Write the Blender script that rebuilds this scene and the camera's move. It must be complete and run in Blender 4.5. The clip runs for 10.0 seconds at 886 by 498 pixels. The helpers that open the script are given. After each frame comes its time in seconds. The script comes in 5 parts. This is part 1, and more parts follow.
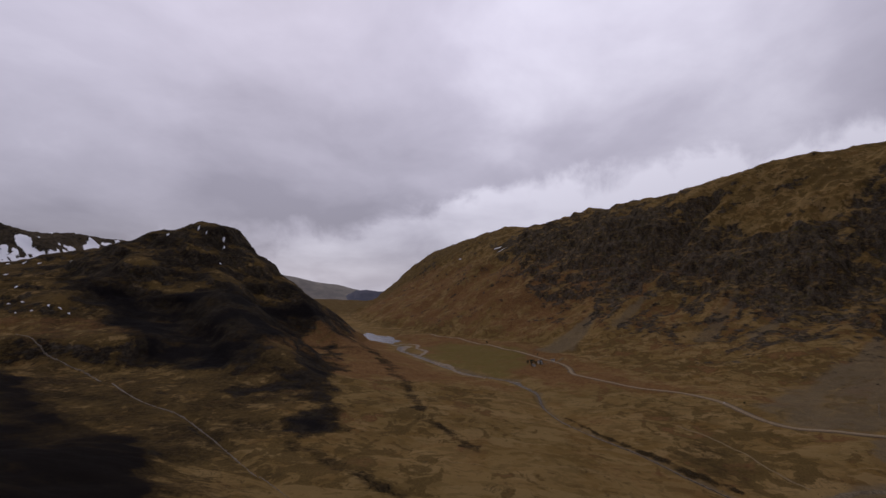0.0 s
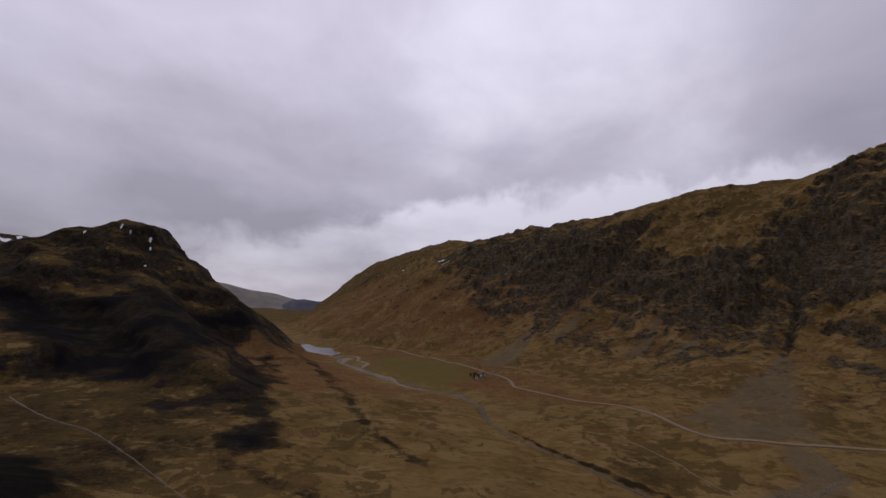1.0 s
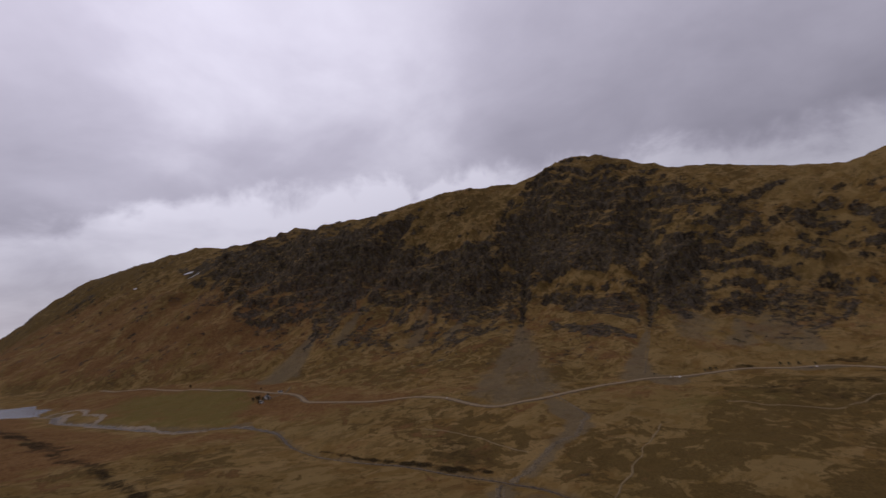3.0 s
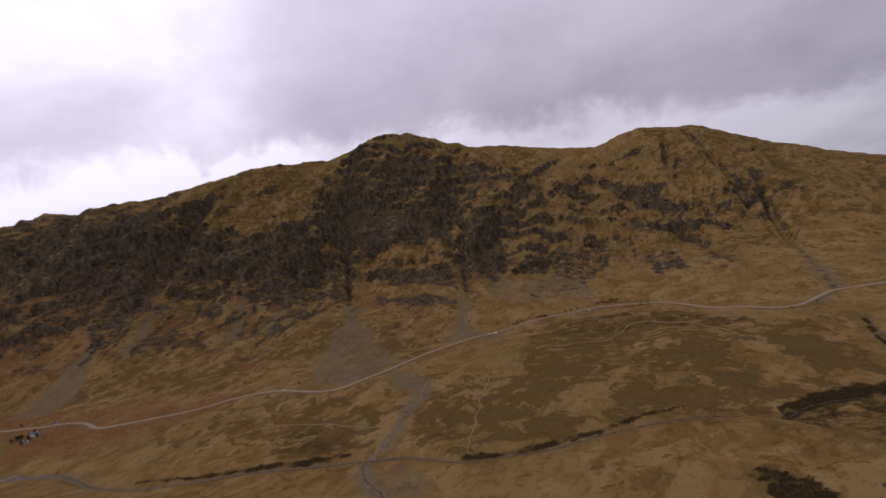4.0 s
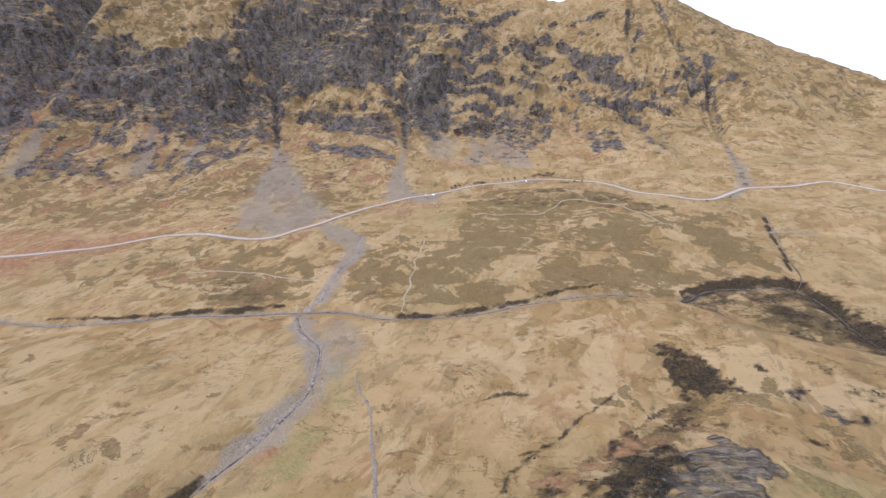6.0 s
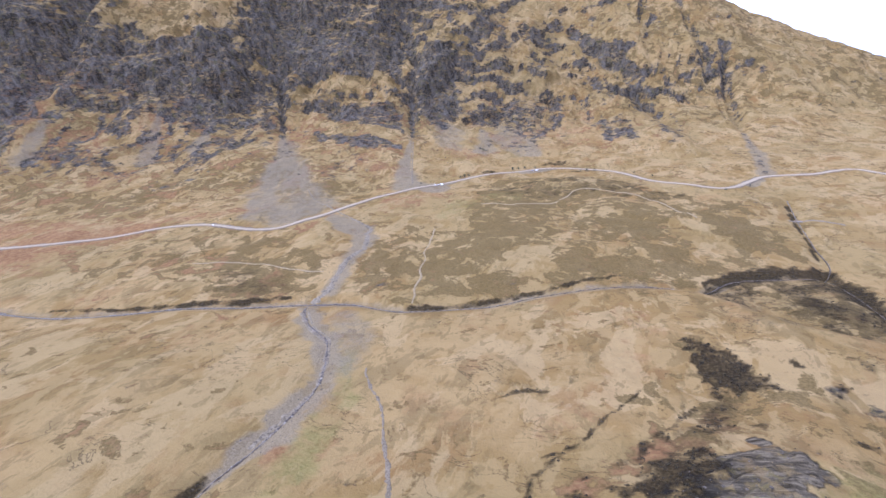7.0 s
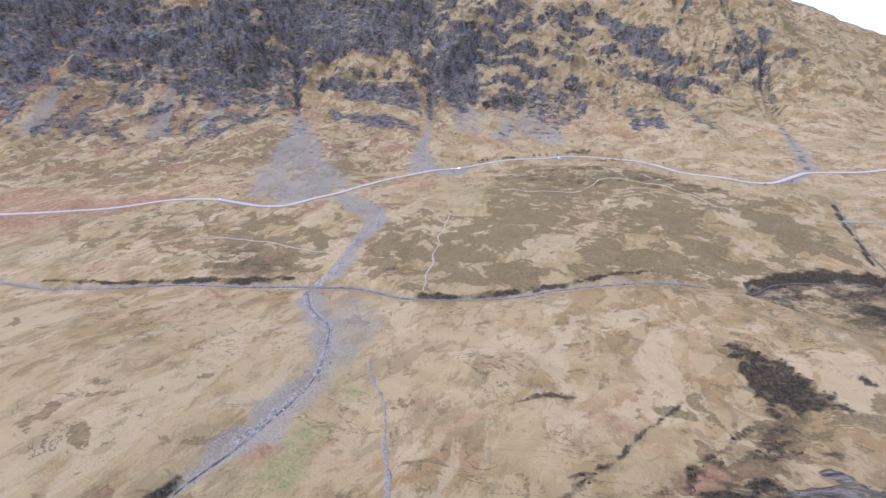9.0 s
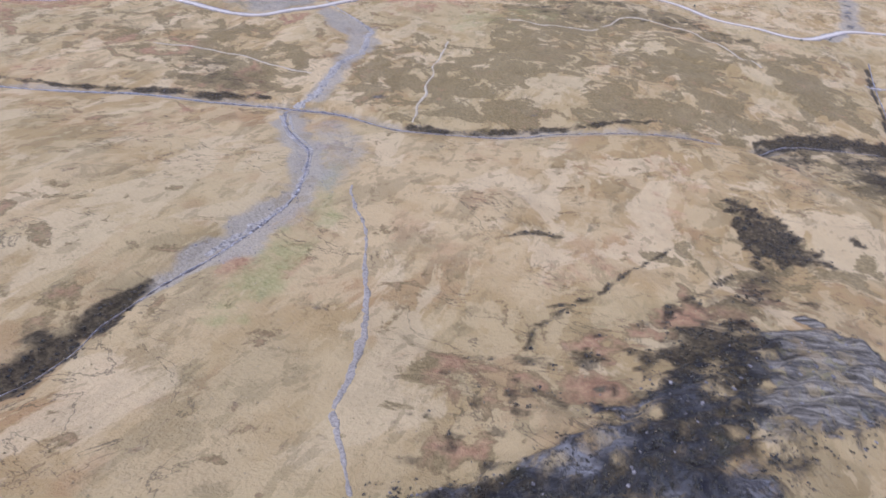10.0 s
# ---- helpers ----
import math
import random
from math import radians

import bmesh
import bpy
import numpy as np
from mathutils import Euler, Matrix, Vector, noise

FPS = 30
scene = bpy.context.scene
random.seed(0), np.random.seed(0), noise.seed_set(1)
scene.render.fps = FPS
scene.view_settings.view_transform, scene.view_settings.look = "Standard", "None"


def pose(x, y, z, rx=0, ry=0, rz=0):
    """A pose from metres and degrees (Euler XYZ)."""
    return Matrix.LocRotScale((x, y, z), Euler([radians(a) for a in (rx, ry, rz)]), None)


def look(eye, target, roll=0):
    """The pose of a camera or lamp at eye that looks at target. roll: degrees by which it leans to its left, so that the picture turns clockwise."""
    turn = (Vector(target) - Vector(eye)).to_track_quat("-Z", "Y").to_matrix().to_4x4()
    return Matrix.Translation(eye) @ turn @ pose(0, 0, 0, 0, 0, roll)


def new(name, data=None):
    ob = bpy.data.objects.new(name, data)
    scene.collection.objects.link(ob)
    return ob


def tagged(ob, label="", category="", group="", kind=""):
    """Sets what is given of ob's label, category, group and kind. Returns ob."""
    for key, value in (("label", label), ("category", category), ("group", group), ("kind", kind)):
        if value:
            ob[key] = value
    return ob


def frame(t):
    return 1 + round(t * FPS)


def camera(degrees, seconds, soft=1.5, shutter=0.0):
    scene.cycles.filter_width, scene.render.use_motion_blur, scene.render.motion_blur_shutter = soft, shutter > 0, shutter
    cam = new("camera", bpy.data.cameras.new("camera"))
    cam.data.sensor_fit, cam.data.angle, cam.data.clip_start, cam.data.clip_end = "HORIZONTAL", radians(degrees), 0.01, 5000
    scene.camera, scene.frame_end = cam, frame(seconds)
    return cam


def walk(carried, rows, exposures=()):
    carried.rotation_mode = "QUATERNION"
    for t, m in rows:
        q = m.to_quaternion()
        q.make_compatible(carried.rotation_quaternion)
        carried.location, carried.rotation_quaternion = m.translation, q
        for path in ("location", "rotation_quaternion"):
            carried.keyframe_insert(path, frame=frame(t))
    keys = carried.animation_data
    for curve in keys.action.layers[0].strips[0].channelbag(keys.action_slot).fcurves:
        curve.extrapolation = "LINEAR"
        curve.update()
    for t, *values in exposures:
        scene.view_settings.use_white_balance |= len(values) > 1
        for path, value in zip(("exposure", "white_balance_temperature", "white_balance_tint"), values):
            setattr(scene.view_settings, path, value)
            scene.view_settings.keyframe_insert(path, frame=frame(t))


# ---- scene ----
cam = camera(89.89, 10.0, soft=1.5, shutter=0.18)
PATH = [
    (0.0, (394.5, -244.6, 178.5), (-103.7, -259.9, 218.6), 1.88),
    (0.5, (392.0, -251.1, 176.6), (-105.3, -234.4, 226.2), 2.85),
    (1.0, (388.6, -258.4, 175.6), (-105.6, -208.9, 232.6), 3.44),
    (1.5, (382.9, -268.3, 177.1), (-105.6, -181.2, 238.4), 3.26),
    (2.0, (374.9, -281.1, 180.5), (-103.4, -149.2, 242.7), 1.67),
    (2.5, (364.0, -295.4, 184.6), (-87.5, -89.1, 243.7), -0.37),
    (2.7, (359.0, -300.9, 186.1), (-75.1, -59.1, 242.0), -1.29),
    (3.8, (328.8, -328.0, 195.2), (59.7, 92.3, 224.4), -9.73),
    (4.0, (324.6, -330.8, 197.9), (78.5, 104.3, 203.8), -8.71),
    (4.5, (317.9, -332.0, 205.6), (99.3, 109.3, 119.4), -5.48),
    (5.0, (311.3, -329.1, 210.1), (128.6, 111.6, 60.4), -2.72),
    (5.5, (305.8, -324.2, 210.7), (129.5, 116.0, 52.1), -1.49),
    (7.0, (289.6, -306.9, 202.3), (106.0, 126.0, 32.4), -1.85),
    (7.5, (284.7, -300.9, 198.3), (95.4, 128.2, 25.1), -1.40),
    (8.0, (280.7, -294.1, 194.6), (88.9, 132.0, 16.7), -1.27),
    (8.5, (277.3, -287.1, 190.8), (85.9, 138.0, 10.2), -0.43),
    (9.0, (274.3, -280.2, 185.7), (80.0, 143.6, 5.0), 0.16),
    (9.5, (271.7, -274.3, 177.0), (88.5, 139.1, -36.4), 2.43),
    (9.7, (270.6, -272.7, 172.1), (107.6, 127.6, -79.3), 4.94),
    (9.9, (269.6, -271.5, 166.4), (118.0, 91.5, -142.3), 6.26),
    (10.0, (269.1, -271.0, 163.3), (128.9, 87.1, -156.2), 6.43),
]
walk(cam, [(t, look(eye, target, roll)) for t, eye, target, roll in PATH],
     [(0, -0.74, 6200, 15), (2.7, -0.74, 6200, 15), (3.8, -0.36, 6250, 16), (4.0, -0.16, 6300, 17), (4.5, 0.58, 6600, 19), (5.0, 1.48, 5300, 15), (5.7, 1.92, 4800, 14), (7.0, 2.08, 4480, 15), (10.0, 2.16, 4200, 17)])

# ---- world and sun ----
world = bpy.data.worlds.new("overcast")
scene.world = world
world.use_nodes = True
wn, wl = world.node_tree.nodes, world.node_tree.links
wn.clear()
SUN_AZ, SUN_EL = math.radians(-115), math.radians(38)


def wnode(kind, **values):
    n = wn.new(kind)
    for key, value in values.items():
        n.inputs[key].default_value = value
    return n


sky = wn.new("ShaderNodeTexSky")
sky.sky_type, sky.sun_disc, sky.sun_elevation, sky.sun_rotation = "NISHITA", False, SUN_EL, SUN_AZ
tc = wn.new("ShaderNodeTexCoord")
sep = wn.new("ShaderNodeSeparateXYZ")
wl.new(tc.outputs["Generated"], sep.inputs[0])


def wmath(op, a, b=None, c=None):
    n = wn.new("ShaderNodeMath")
    n.operation = op
    for slot, v in zip(n.inputs, (a, b, c)):
        if v is None:
            continue
        if isinstance(v, (int, float)):
            slot.default_value = v
        else:
            wl.new(v, slot)
    return n.outputs[0]


# the cloud deck: the direction carried to a flat layer overhead
lift = wmath("MAXIMUM", wmath("ADD", sep.outputs[2], 0.30), 0.08)
comb = wn.new("ShaderNodeCombineXYZ")
wl.new(wmath("DIVIDE", sep.outputs[0], lift), comb.inputs[0])
wl.new(wmath("DIVIDE", sep.outputs[1], lift), comb.inputs[1])
n1 = wnode("ShaderNodeTexNoise", Scale=0.62, Detail=5.0, Roughness=0.45, Distortion=0.2)
wl.new(comb.outputs[0], n1.inputs["Vector"])
n2 = wnode("ShaderNodeTexNoise", Scale=1.9, Detail=8.0, Roughness=0.55, Distortion=0.25)
wl.new(comb.outputs[0], n2.inputs["Vector"])
mixn = wmath("ADD", wmath("MULTIPLY", n1.outputs[0], 0.68), wmath("MULTIPLY", n2.outputs[0], 0.32))
# the lower edge of the deck, with a bright gap between it and the hills in the west
level = wmath("SQRT", wmath("ADD", wmath("MULTIPLY", sep.outputs[0], sep.outputs[0]), wmath("ADD", wmath("MULTIPLY", sep.outputs[1], sep.outputs[1]), 0.0001)))
edge = wmath("ADD", wmath("MULTIPLY", wmath("DIVIDE", sep.outputs[0], level), -0.17), wmath("MULTIPLY", wmath("DIVIDE", sep.outputs[1], level), 0.20))
n3 = wnode("ShaderNodeTexNoise", Scale=6.5, Detail=7.0, Roughness=0.6, Distortion=0.3)
wl.new(tc.outputs["Generated"], n3.inputs["Vector"])
above = wmath("SUBTRACT", wmath("ADD", wmath("DIVIDE", sep.outputs[2], level), wmath("MULTIPLY", wmath("SUBTRACT", n3.outputs[0], 0.5), 0.22)), edge)


def fade(v, a, b, lo, hi):
    n = wn.new("ShaderNodeMapRange")
    n.interpolation_type = "SMOOTHSTEP"
    n.inputs[1].default_value, n.inputs[2].default_value, n.inputs[3].default_value, n.inputs[4].default_value = a, b, lo, hi
    wl.new(v, n.inputs[0])
    return n.outputs[0]


under = wmath("SUBTRACT", fade(above, 0.05, -0.02, 0.0, 0.20), fade(above, 0.0, 0.45, 0.07, 0.0))
ramp = wn.new("ShaderNodeValToRGB")
ramp.color_ramp.elements[0].position, ramp.color_ramp.elements[0].color = 0.34, (0.50, 0.47, 0.55, 1)
ramp.color_ramp.elements[1].position, ramp.color_ramp.elements[1].color = 0.66, (1.14, 1.10, 1.20, 1)
e = ramp.color_ramp.elements.new(0.50)
e.color = (0.74, 0.70, 0.80, 1)
wl.new(wmath("ADD", mixn, under), ramp.inputs[0])
bg_sky, bg_cloud = wnode("ShaderNodeBackground", Strength=0.10), wnode("ShaderNodeBackground", Strength=0.85)
wl.new(sky.outputs[0], bg_sky.inputs[0])
wl.new(ramp.outputs[0], bg_cloud.inputs[0])
# the deck is thinner and brighter round the veiled sun
toward = wn.new("ShaderNodeVectorMath")
toward.operation = "DOT_PRODUCT"
toward.inputs[1].default_value = (math.sin(SUN_AZ) * math.cos(SUN_EL), math.cos(SUN_AZ) * math.cos(SUN_EL), math.sin(SUN_EL))
wl.new(tc.outputs["Generated"], toward.inputs[0])
veil = wmath("POWER", wmath("MAXIMUM", wmath("ADD", wmath("MULTIPLY", toward.outputs["Value"], 0.5), 0.5), 0.0), 1.6)
# an overcast sky is darker towards the horizon
height = wmath("ADD", wmath("MULTIPLY", wmath("MINIMUM", wmath("MAXIMUM", sep.outputs[2], 0.0), 0.5), 1.0), 0.62)
wl.new(wmath("MULTIPLY", wmath("ADD", wmath("MULTIPLY", veil, 0.80), 0.60), height), bg_cloud.inputs[1])
mixs, wout = wnode("ShaderNodeMixShader", Fac=0.94), wn.new("ShaderNodeOutputWorld")
wl.new(bg_sky.outputs[0], mixs.inputs[1])
wl.new(bg_cloud.outputs[0], mixs.inputs[2])
wl.new(mixs.outputs[0], wout.inputs[0])

sun = new("sun", bpy.data.lights.new("sun", "SUN"))
sun.data.energy, sun.data.angle, sun.data.color = 0.65, math.radians(24), (1.0, 0.88, 0.70)
aim = Vector((math.sin(SUN_AZ) * math.cos(SUN_EL), math.cos(SUN_AZ) * math.cos(SUN_EL), math.sin(SUN_EL)))
sun.matrix_world = look(aim * 3000, (0, 0, 0))


# ---- the shape of the land: x runs up the glen, y across it to the long ridge, the origin lies where the burns meet ----
def smooth(a, b, v):
    s = np.clip((v - a) / (b - a), 0, 1)
    return s * s * (3 - 2 * s)


def lattice(ix, iy, seed):
    n = (ix * 374761393 + iy * 668265263 + seed * 144269504) & 0xFFFFFFFF
    n = ((n ^ (n >> 13)) * 1274126177) & 0xFFFFFFFF
    n = ((n ^ (n >> 16)) * 1103515245) & 0xFFFFFFFF
    return (n ^ (n >> 15)) / 4294967295.0


def vnoise(x, y, seed):
    """Gradient noise, about -1 to 1."""
    x, y = np.atleast_1d(x), np.atleast_1d(y)
    ix, iy = np.floor(x).astype(np.int64), np.floor(y).astype(np.int64)
    fx, fy = x - ix, y - iy
    ux, uy = fx * fx * fx * (fx * (fx * 6 - 15) + 10), fy * fy * fy * (fy * (fy * 6 - 15) + 10)
    out = 0
    for dx in (0, 1):
        for dy in (0, 1):
            a = lattice(ix + dx, iy + dy, seed) * 6.2831853
            g = np.cos(a) * (fx - dx) + np.sin(a) * (fy - dy)
            out = out + g * (ux if dx else 1 - ux) * (uy if dy else 1 - uy)
    return out * 1.5


def fbm(x, y, size, seed, octaves=5, gain=0.5):
    total, amp, f = 0, 1.0, 1.0 / size
    for o in range(octaves):
        total = total + amp * vnoise(x * f + 17.3 * o, y * f - 9.1 * o, seed + o)
        amp, f = amp * gain, f * 2.03
    return total


def ridged(x, y, size, seed, octaves=4, gain=0.55):
    total, amp, f = 0, 1.0, 1.0 / size
    for o in range(octaves):
        total = total + amp * (1 - 2 * np.abs(vnoise(x * f + 31.7 * o, y * f + 5.3 * o, seed + o)))
        amp, f = amp * gain, f * 2.03
    return total


def near_line(x, y, line):
    """Distance to a polyline, the value (third number) at the nearest place of it, how far along that is, and the side."""
    best = np.full(np.shape(x), 1e9)
    value, along, side = np.zeros(np.shape(x)), np.zeros(np.shape(x)), np.zeros(np.shape(x))
    run = 0.0
    for (ax, ay, az), (bx, by, bz) in zip(line, line[1:]):
        ux, uy = bx - ax, by - ay
        n = math.hypot(ux, uy)
        u = np.clip(((x - ax) * ux + (y - ay) * uy) / (n * n), 0, 1)
        d = np.hypot(x - ax - u * ux, y - ay - u * uy)
        m = d < best
        best = np.where(m, d, best)
        value = np.where(m, az + u * (bz - az), value)
        along = np.where(m, run + u * n, along)
        side = np.where(m, np.sign(ux * (y - ay) - uy * (x - ax)), side)
        run += n
    return best, value, along, side


def soft_max(a, b, k):
    h = np.clip(0.5 + 0.5 * (a - b) / k, 0, 1)
    return b * (1 - h) + a * h + k * h * (1 - h)


# the river with its bed heights, from the loch up the glen
RIVER = [(-2300, -1050, -34), (-1500, -640, -32), (-1150, -480, -28), (-1005, -405, -24), (-900, -395, -22), (-790, -332, -20), (-650, -262, -18), (-565, -205, -16),
         (-506, -130, -14), (-455, -112, -12), (-396, -98, -10), (-300, -105, -8), (-223, -94, -6), (-165, -68, -5), (-112, -38, -4), (-55, -19, -2), (0, 6, 0), (50, 21, 1), (105, 19, 2),
         (180, 52, 3), (220, 82, 5), (258, 101, 6.5), (293, 110, 8), (332, 112, 9), (365, 126, 10), (400, 166, 12), (479, 200, 15), (490, 282, 20), (494, 360, 27), (502, 445, 34), (560, 520, 46), (900, 600, 74), (2600, 800, 150)]
# the burn of the side valley, and the one that comes round the spur
BURN = [(-900, -1700, 100), (-374, -1013, 56), (-318, -890, 44), (-285, -800, 39), (-150, -631, 36), (-85, -525, 34), (95, -335, 31), (122, -252, 26), (116, -222, 23), (113, -196, 20.5),
        (115, -170, 18), (114, -145, 15.5), (110, -112, 12.5), (97, -83, 10.5), (75, -53, 7.5), (45, -36, 5), (19, -11, 2), (8, 8, 0)]
GORGE = [(479, 200, 15), (487, 144, 18), (492, 73, 23), (530, -20, 32), (620, -200, 60), (720, -500, 110), (900, -1000, 200), (1100, -1800, 330)]
# the crest of the long ridge, and where its slopes run out
CREST = [(-4600, -1000, 40), (-4250, -858, 121), (-3800, -661, 290), (-3313, -436, 449), (-2853, -197, 496), (-2398, 45, 544), (-2100, 186, 517), (-1837, 309, 527), (-1700, 372, 551), (-1580, 430, 524), (-1504, 466, 545), (-1399, 518, 545),
         (-1290, 572, 537), (-1130, 822, 637), (-962, 1106, 662), (-860, 1176, 696), (-780, 1228, 740), (-690, 1272, 732), (-569, 1325, 687), (-435, 1365, 620), (-305, 1396, 604), (-72, 1448, 534), (54, 1462, 520), (140, 1468, 540), (217, 1473, 545), (300, 1480, 533), (400, 1485, 503), (560, 1497, 415), (725, 1519, 340), (870, 1533, 285), (1000, 1541, 230), (1500, 1560, 200), (4600, 1500, 200)]
FOOT = [(-4600, -1250), (-3600, -1000), (-2900, -900), (-2200, -860), (-1700, -640), (-1280, -330), (-950, 0), (-600, 100), (-400, 180), (-250, 270), (-120, 420), (0, 520), (150, 650), (320, 630), (520, 560), (800, 590), (1300, 640), (4600, 700)]
# how low and how high the crags of the ridge reach along it
CRAG_LOW = [(-1900, 420), (-1500, 260), (-1100, 130), (-974, 150), (-905, 200), (-739, 165), (-613, 118), (-540, 120), (-376, 150), (-198, 105), (-36, 104), (114, 90), (255, 95), (420, 160), (700, 330)]
CRAG_TOP = [(-1900, 640), (-1345, 640), (-1200, 560), (-1110, 430), (-1008, 405), (-880, 400), (-840, 600), (-790, 780), (-415, 640), (-219, 480), (-8, 370), (80, 320), (235, 230), (420, 200), (700, 350)]
# gullies cut into the ridge: x, y, half width
GULLIES = [[(-850, 950, 8), (-808, 829, 9), (-785, 785, 9), (-743, 789, 10), (-673, 790, 12), (-599, 694, 11), (-535, 622, 6)], [(-800, 1060, 9), (-755, 900, 10), (-690, 800, 10)],
           [(-450, 1200, 7), (-436, 1152, 8), (-409, 1064, 10), (-313, 962, 12), (-298, 891, 13), (-248, 778, 11), (-200, 680, 6)], [(-660, 1090, 6), (-619, 1065, 7), (-496, 1021, 8), (-404, 1020, 8), (-313, 962, 9)],
           [(340, 1430, 8), (356, 1394, 9), (406, 1266, 10), (452, 1148, 10), (485, 1071, 8), (492, 960, 5)], [(90, 1240, 14), (250, 1115, 18), (345, 965, 17), (420, 765, 9)], [(500, 1200, 12), (514, 932, 12), (513, 730, 10), (505, 590, 8)],
           [(-1110, 620, 20), (-1050, 440, 30), (-985, 260, 18)]]
# the rib that runs down across the face, with a gully behind it
RIB = [(-330, 1190, 8), (-260, 1165, 22), (-90, 1120, 32), (50, 1118, 34), (210, 1015, 32), (315, 905, 26), (390, 755, 12), (420, 690, 4)]
# the hill across the side valley, and its nose
HILL = [(-1500, -2600, 200), (-1070, -1795, 205), (-1053, -1334, 284), (-1048, -1221, 323), (-1033, -1065, 355), (-1025, -985, 343), (-1018, -940, 290)]
HILL_NOSE = [(-1025, -985, 340), (-1018, -926, 272), (-963, -821, 200), (-906, -712, 145), (-816, -616, 80), (-773, -573, 52), (-699, -499, 26), (-560, -400, 0), (-430, -300, -4)]
HILL_FOOT = [(-960, -1010, 270), (-700, -830, 165), (-520, -690, 108), (-400, -570, 66), (-300, -470, 34), (-230, -400, 16)]
# the spur under the camera
SPUR = [(900, -2600, 800), (600, -1400, 430), (430, -800, 230), (320, -480, 128), (325, -330, 98), (360, -210, 70), (380, -120, 48), (405, -40, 31), (415, 40, 25), (405, 95, 17)]
NOSE = [(366, -112, 13), (350, -132, 22), (335, -162, 26), (312, -190, 24), (280, -224, 16), (250, -244, 12)]
BROW = [(335, 108, 0), (365, 90, 0), (388, 66, 0), (408, 44, 0), (440, 32, 0), (480, 20, 0)]
SNOWY = [(-400, -3700, 580), (-1500, -3200, 470), (-2100, -2800, 430), (-2700, -2500, 400), (-3600, -2300, 260)]


def along_x(x, line, k=1):
    return np.interp(x, [p[0] for p in line], [p[k] for p in line])


def land(x, y):
    x, y = np.atleast_1d(np.asarray(x, float)), np.atleast_1d(np.asarray(y, float))
    d_r, z_r, a_r, s_r = near_line(x, y, RIVER)
    d_b, z_b, a_b, s_b = near_line(x, y, BURN)
    d_g, z_g, a_g, s_g = near_line(x, y, GORGE)
    rough = fbm(x, y, 130, 11, 5)
    base = z_r + 15 * (1 - np.exp(-d_r / 220)) + 0.03 * np.minimum(d_r, 900)
    base = -soft_max(-base, -(z_b + 0.06 * d_b), 12)
    base = -soft_max(-base, -(z_g + 0.10 * d_g), 10)
    d_w = np.minimum(np.minimum(d_r, d_b), d_g)
    base = base + rough * 5 * smooth(15, 160, d_w)
    # the long ridge
    foot, crest_y, zc = along_x(x, FOOT), along_x(x, CREST), along_x(x, CREST, 2)
    zc = zc + 9 * fbm(x, 0 * y, 120, 25, 4) + 7 * ridged(x, 0 * y, 70, 27, 2) * smooth(-700, -1000, x)
    warp = fbm(x, y, 260, 21, 4)
    s = np.clip((crest_y - y) / (crest_y - foot), 0, 1.3)
    s_w = np.clip(s + 0.05 * warp * smooth(0.05, 0.3, s), 0, 1.3)
    k = [0, 0.06, 0.16, 0.28, 0.40, 0.50, 0.62, 0.80, 1.0]
    west = smooth(-600, -1000, x)
    prof = np.interp(s_w, k, [1, 0.96, 0.82, 0.60, 0.36, 0.18, 0.12, 0.05, 0]) * (1 - west) + np.interp(s_w, k, [1, 0.95, 0.85, 0.71, 0.57, 0.44, 0.32, 0.15, 0]) * west
    back = 1 - smooth(0, 1, (y - crest_y) / 900) * 0.55
    front = y <= crest_y
    north = base + (zc - base) * np.where(front, prof, back)
    low, top = along_x(x, CRAG_LOW), along_x(x, CRAG_TOP)
    zone = smooth(-25, 30, north - low + 30 * warp) * smooth(25, -35, north - top + 25 * warp) * front * smooth(-2300, -1700, x) * smooth(800, 300, x)
    gul = ridged(x + 110 * warp, y * 0.45 + 0.12 * x, 170, 33, 5, 0.5)
    mid = smooth(0.02, 0.2, s) * (1 - smooth(0.5, 0.7, s)) * front
    north = north + mid * (gul - 0.3) * (9 + 9 * zone)
    for line in GULLIES:
        d, w, a, side = near_line(x, y, line)
        north = north - 1.7 * w * np.exp(-(d / (1.1 * w)) ** 2) * front * smooth(0.75, 0.55, s)
    d, w, a, side = near_line(x, y, RIB)
    north = north + w * np.exp(-(d / np.where(side > 0, 34, 85)) ** 2) * front
    # ledges that dip along the face
    t = (north + 0.16 * x + 45 * fbm(x, y, 170, 35, 4)) / 52
    f = t - np.floor(t)
    north = north + zone * 52 * (0.38 + 0.3 * fbm(x, y, 200, 36, 2)) * (smooth(0.3, 0.75, f) - f)
    h = np.where(y > foot - 60, np.maximum(north, base), base)
    # the hill across the side valley
    wob = fbm(x, y, 220, 41, 4)
    d, zc, a, side = near_line(x, y, HILL_NOSE)
    s = d / (520 * np.clip(zc / 260, 0.26, 1.05)) + 0.08 * wob
    ramp = ([-0.2, 0, 0.12, 0.3, 0.5, 0.75, 1.0, 1.3, 1.7], [1.0, 1.0, 0.90, 0.70, 0.47, 0.25, 0.13, 0.055, 0])
    clear = smooth(10, 170, np.minimum(d_r, d_b))
    tail = base + (zc - base) * np.interp(s, *ramp) * (clear * 0.5 + 0.5 * smooth(1.0, 0.8, s))
    d, zc, a, side = near_line(x, np.where(y > -985, -985 + (y + 985) * 1.9, y), HILL)
    s = d / ((700 - 220 * smooth(-400, 400, side * d)) * np.clip(zc / 260, 0.5, 1.05)) + 0.08 * wob
